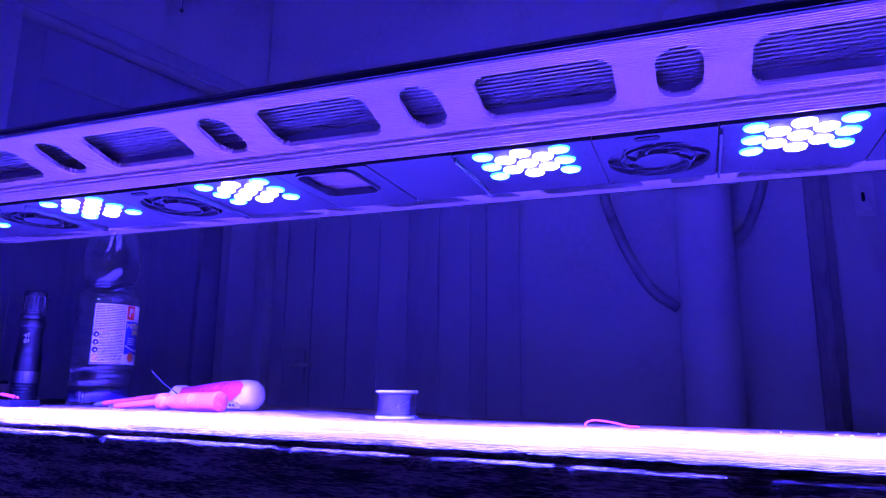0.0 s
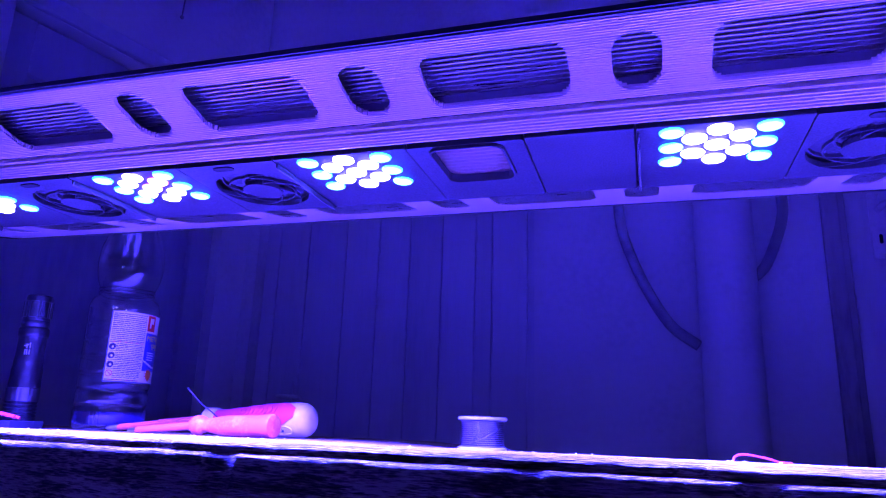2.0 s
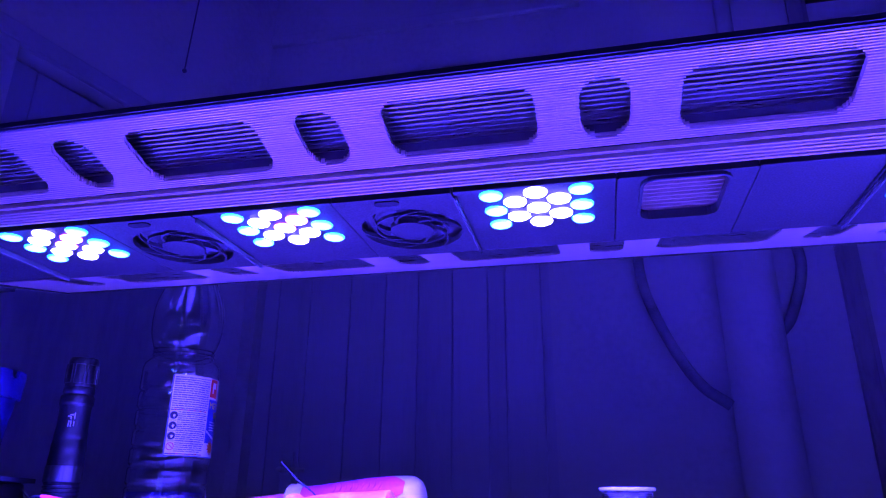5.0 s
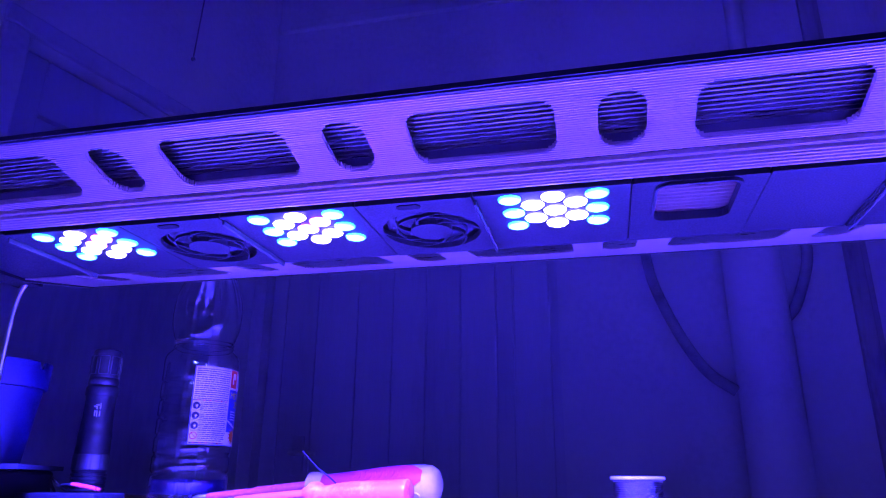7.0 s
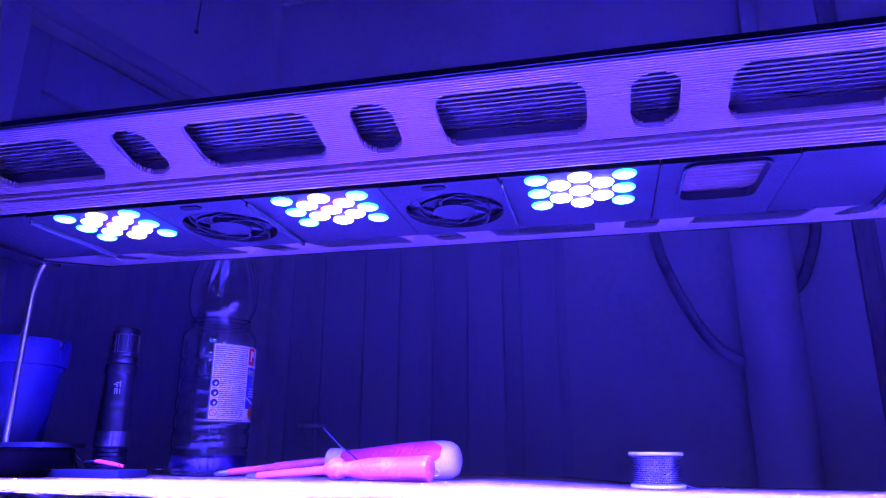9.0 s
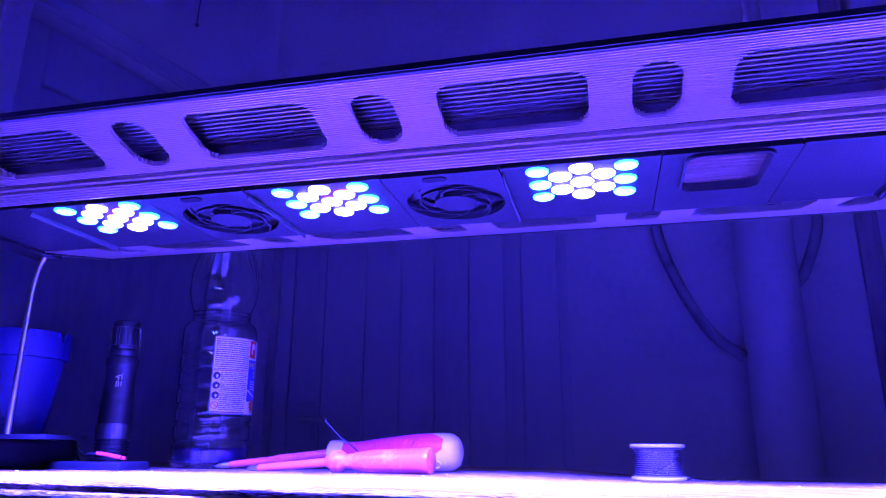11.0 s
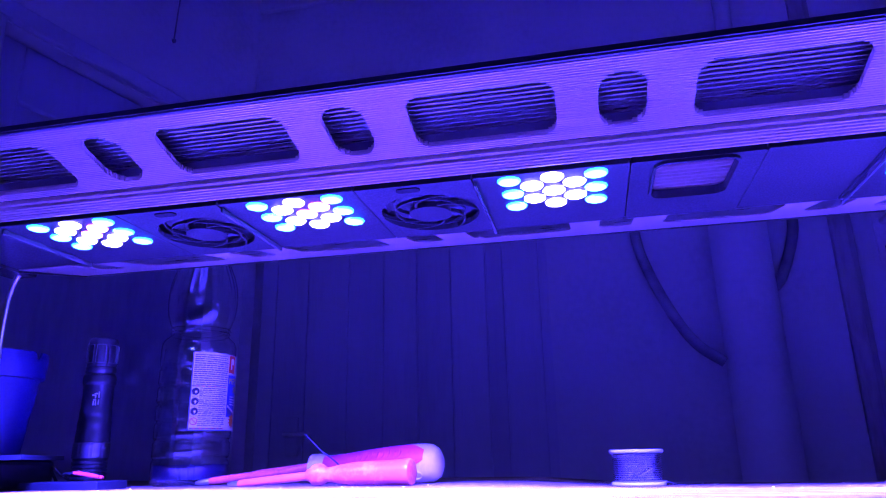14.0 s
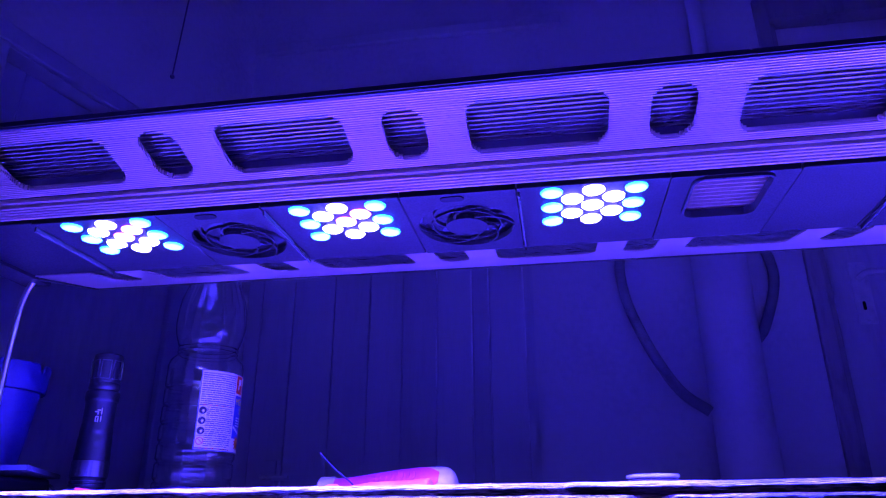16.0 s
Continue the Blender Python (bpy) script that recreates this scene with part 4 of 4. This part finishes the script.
H2A, H2B = Vector((-0.606, 0.690, 0.9130)), Vector((-0.474, 0.672, 0.9150))
d2 = (H2B - H2A).normalized()
drv = thing("screwdriver", "pale screwdriver with magenta rubber grip lying on the bench", "screwdriver", group="screwdrivers")
bm = bmesh.new()
rod_between(bm, H2A, H2B, [(0, 0.0105), (0.01, 0.0122), (0.10, 0.0122), (0.118, 0.0106), (0.13, 0.0102), (0.25, 0.0110), (0.45, 0.0135), (0.62, 0.0160), (0.78, 0.0172), (0.88, 0.0174), (0.94, 0.0165), (0.98, 0.0130), (1.0, 0.0075)], 28)
part("handle", bm, PALE, drv, smooth=True)
# rubber grip inlay on the side of the pale handle, with moulded ridges
up2 = Vector((0, 0, 1))
side2 = d2.cross(up2).normalized()          # towards the camera's side
prof2 = [(0.10, 0.0110), (0.13, 0.0102), (0.25, 0.0110), (0.45, 0.0135), (0.62, 0.0160), (0.78, 0.0172), (0.88, 0.0174), (0.94, 0.0165)]


def grip_radius(t):
    for (a, ra), (b, rb) in zip(prof2, prof2[1:]):
        if a <= t <= b:
            return ra + (rb - ra) * (t - a) / (b - a)
    return prof2[-1][1]


bm = bmesh.new()
rows2 = []
for i in range(25):
    t = 0.125 + 0.785 * i / 24
    r = grip_radius(t) + 0.0007
    wide = 74 * (0.75 + 0.25 * min(1, i / 8)) * min(1, 0.35 + (24 - i) / 5)
    rows2.append([bm.verts.new(H2A + (H2B - H2A) * t + r * (math.cos(radians(a)) * side2 + math.sin(radians(a)) * up2))
                  for a in [26 - wide * 0.62 + wide * 1.22 * k / 10 for k in range(11)]])
for a, b in zip(rows2, rows2[1:]):
    for k in range(10):
        bm.faces.new((a[k], b[k], b[k + 1], a[k + 1]))
grip = part("grip", bm, MAGENTA, drv, "magenta rubber grip", smooth=True)
bm = bmesh.new()
for j in range(9):
    t = 0.38 + 0.043 * j
    pts = []
    for k in range(7):
        a = 16 + 6 * k
        tt = t + 0.016 * math.sin(math.pi * k / 6)
        pts.append(H2A + (H2B - H2A) * tt + (grip_radius(tt) + 0.0008) * (math.cos(radians(a)) * side2 + math.sin(radians(a)) * up2))
    tube(bm, pts, [0.0002, 0.0006, 0.0009, 0.0010, 0.0009, 0.0006, 0.0002], 6)
part("ridge", bm, MAGENTA, grip, smooth=True)
bm = bmesh.new()
T2 = Vector((-0.706, 0.676, 0.9018))
rod_between(bm, T2, H2A + d2 * 0.002, [(0, 0.0028), (0.03, 0.0034), (0.45, 0.0036), (0.46, 0.0044), (1, 0.0046)])
part("sleeve", bm, SHAFT, drv, smooth=True)
bm = bmesh.new()
e2 = (H2A - T2).normalized()
rod_between(bm, T2 - e2 * 0.014, T2 + e2 * 0.001, [(0, 0.0010), (0.25, 0.0024), (0.5, 0.0029), (1, 0.0028)], 12)
part("tip", bm, STEEL, drv, "bare steel cross tip", smooth=True)
bm = bmesh.new()
for j, w in enumerate((0.0035, 0.0035)):
    t = 0.775 + 0.04 * j
    c = H2A + (H2B - H2A) * t + 0.0172 * (math.cos(radians(-35)) * side2 + math.sin(radians(-35)) * up2)
    bmesh.ops.create_cube(bm, size=1, matrix=Matrix.Translation(c) @ Matrix.Diagonal((0.0022, 0.0008, 0.004, 1)))
part("printed_mark", bm, INK_BLACK, drv)
bm = bmesh.new()
loop = []
for k in range(33):
    w = 2 * math.pi * k / 32
    t = 0.78 + 0.115 * math.copysign(abs(math.cos(w)) ** 0.6, math.cos(w))
    a = radians(-36 + 15 * math.copysign(abs(math.sin(w)) ** 0.8, math.sin(w)))
    loop.append(H2A + (H2B - H2A) * t + (grip_radius(min(t, 0.86)) + 0.0001) * (math.cos(a) * side2 + math.sin(a) * up2))
tube(bm, loop, 0.0006, 6)
part("moulded_oval", bm, PALE, drv, smooth=True)

# twist of black wire between the screwdrivers
bm = bmesh.new()
tube(bm, smooth_line([(-0.5585, 0.640, 0.9135), (-0.563, 0.636, 0.9185), (-0.5685, 0.632, 0.9235), (-0.573, 0.630, 0.9268), (-0.5785, 0.628, 0.9325), (-0.5865, 0.625, 0.9410)], 6), 0.0006, 8)
tube(bm, smooth_line([(-0.5585, 0.640, 0.9135), (-0.557, 0.650, 0.912), (-0.558, 0.655, 0.906), (-0.560, 0.657, BENCH + 0.0008)], 6), 0.0006, 8)
bmesh.ops.create_uvsphere(bm, u_segments=8, v_segments=6, radius=0.001, matrix=Matrix.Translation((-0.5866, 0.625, 0.9412)))
tagged(part("wire_offcut", bm, BLACK_PLASTIC, smooth=True), "thin black wire offcut standing up between the screwdrivers", "wire")

# pink wire scrap
RED_WIRE = material("red_wire_sleeve", (0.75, 0.06, 0.08), 0.4, 0, 0.1, 60, 0.05, 400)
bm = bmesh.new()
tube(bm, smooth_line([(-0.099, 0.610, 0.8948), (-0.097, 0.612, 0.8985), (-0.090, 0.615, 0.9000), (-0.075, 0.622, 0.8978), (-0.064, 0.628, 0.8950), (-0.056, 0.630, 0.8948)], 6), 0.0009, 8)
tagged(part("wire_scrap", bm, RED_WIRE, smooth=True), "short bent red wire scrap on the bench", "wire")

# flat black tray with a lead and red sleeve
bm = bmesh.new()
box(bm, -0.853, -0.770, 0.598, 0.640, BENCH, BENCH + 0.0075, 0.001)
tagged(part("heat_sink_plate", bm, BLACK_METAL), "flat black metal plate lying on the bench", "plate")
lead = thing("power_lead", "black two-core lead with red sleeves on its ends", "cable")
bm = bmesh.new()
tube(bm, smooth_line([(-0.868, 0.668, BENCH + 0.002), (-0.866, 0.655, 0.912), (-0.862, 0.650, 0.918), (-0.856, 0.652, 0.912), (-0.850, 0.660, 0.905), (-0.835, 0.634, 0.909), (-0.818, 0.615, 0.9118), (-0.803, 0.612, 0.9120)], 6), 0.0013, 8)
part("cable", bm, BLACK_PLASTIC, lead, smooth=True)
for dy in (0.0, 0.0045):
    bm = bmesh.new()
    tube(bm, smooth_line([(-0.805, 0.610 + dy, 0.9125), (-0.793, 0.612 + dy * 1.1, 0.9105), (-0.781, 0.613 + dy * 1.4, 0.9085 - 0.2 * dy)], 6), 0.0017, 10)
    part("sleeve", bm, RED_WIRE, lead, "red insulating sleeve", smooth=True)

# crumbs of swarf and sawdust on the bench
CRUMB = material("pale_crumb", (0.7, 0.66, 0.6), 0.5, 0, 0.1, 80, 0.05, 500)
rnd = random.Random(11)
bm = bmesh.new()
for k in range(220):
    x = rnd.uniform(-0.8, 0.2)
    y = 0.282 - 0.14 * x + rnd.uniform(0.09, 0.42)
    s = rnd.choice((0.0002, 0.0003, 0.0003, 0.0004, 0.0006, 0.0009))
    d = y - 0.282 + 0.14 * x
    rise = max(0.0, 0.0012 * (0.24 - d) / 0.08) if d > 0.16 else 0.0012 + 0.025 * (0.16 - d)
    m = Matrix.Translation((x, y, BENCH + rise - sag(x, d) + s * 0.5)) @ Matrix.Rotation(rnd.uniform(0, 6), 4, "Z") @ Matrix.Diagonal((s * rnd.uniform(1, 2.5), s, s, 1))
    bmesh.ops.create_icosphere(bm, subdivisions=1, radius=1.0, matrix=m)
tagged(part("sawdust", bm, CRUMB), "scattered pale crumbs of sawdust on the bench", "debris", kind="stuff")
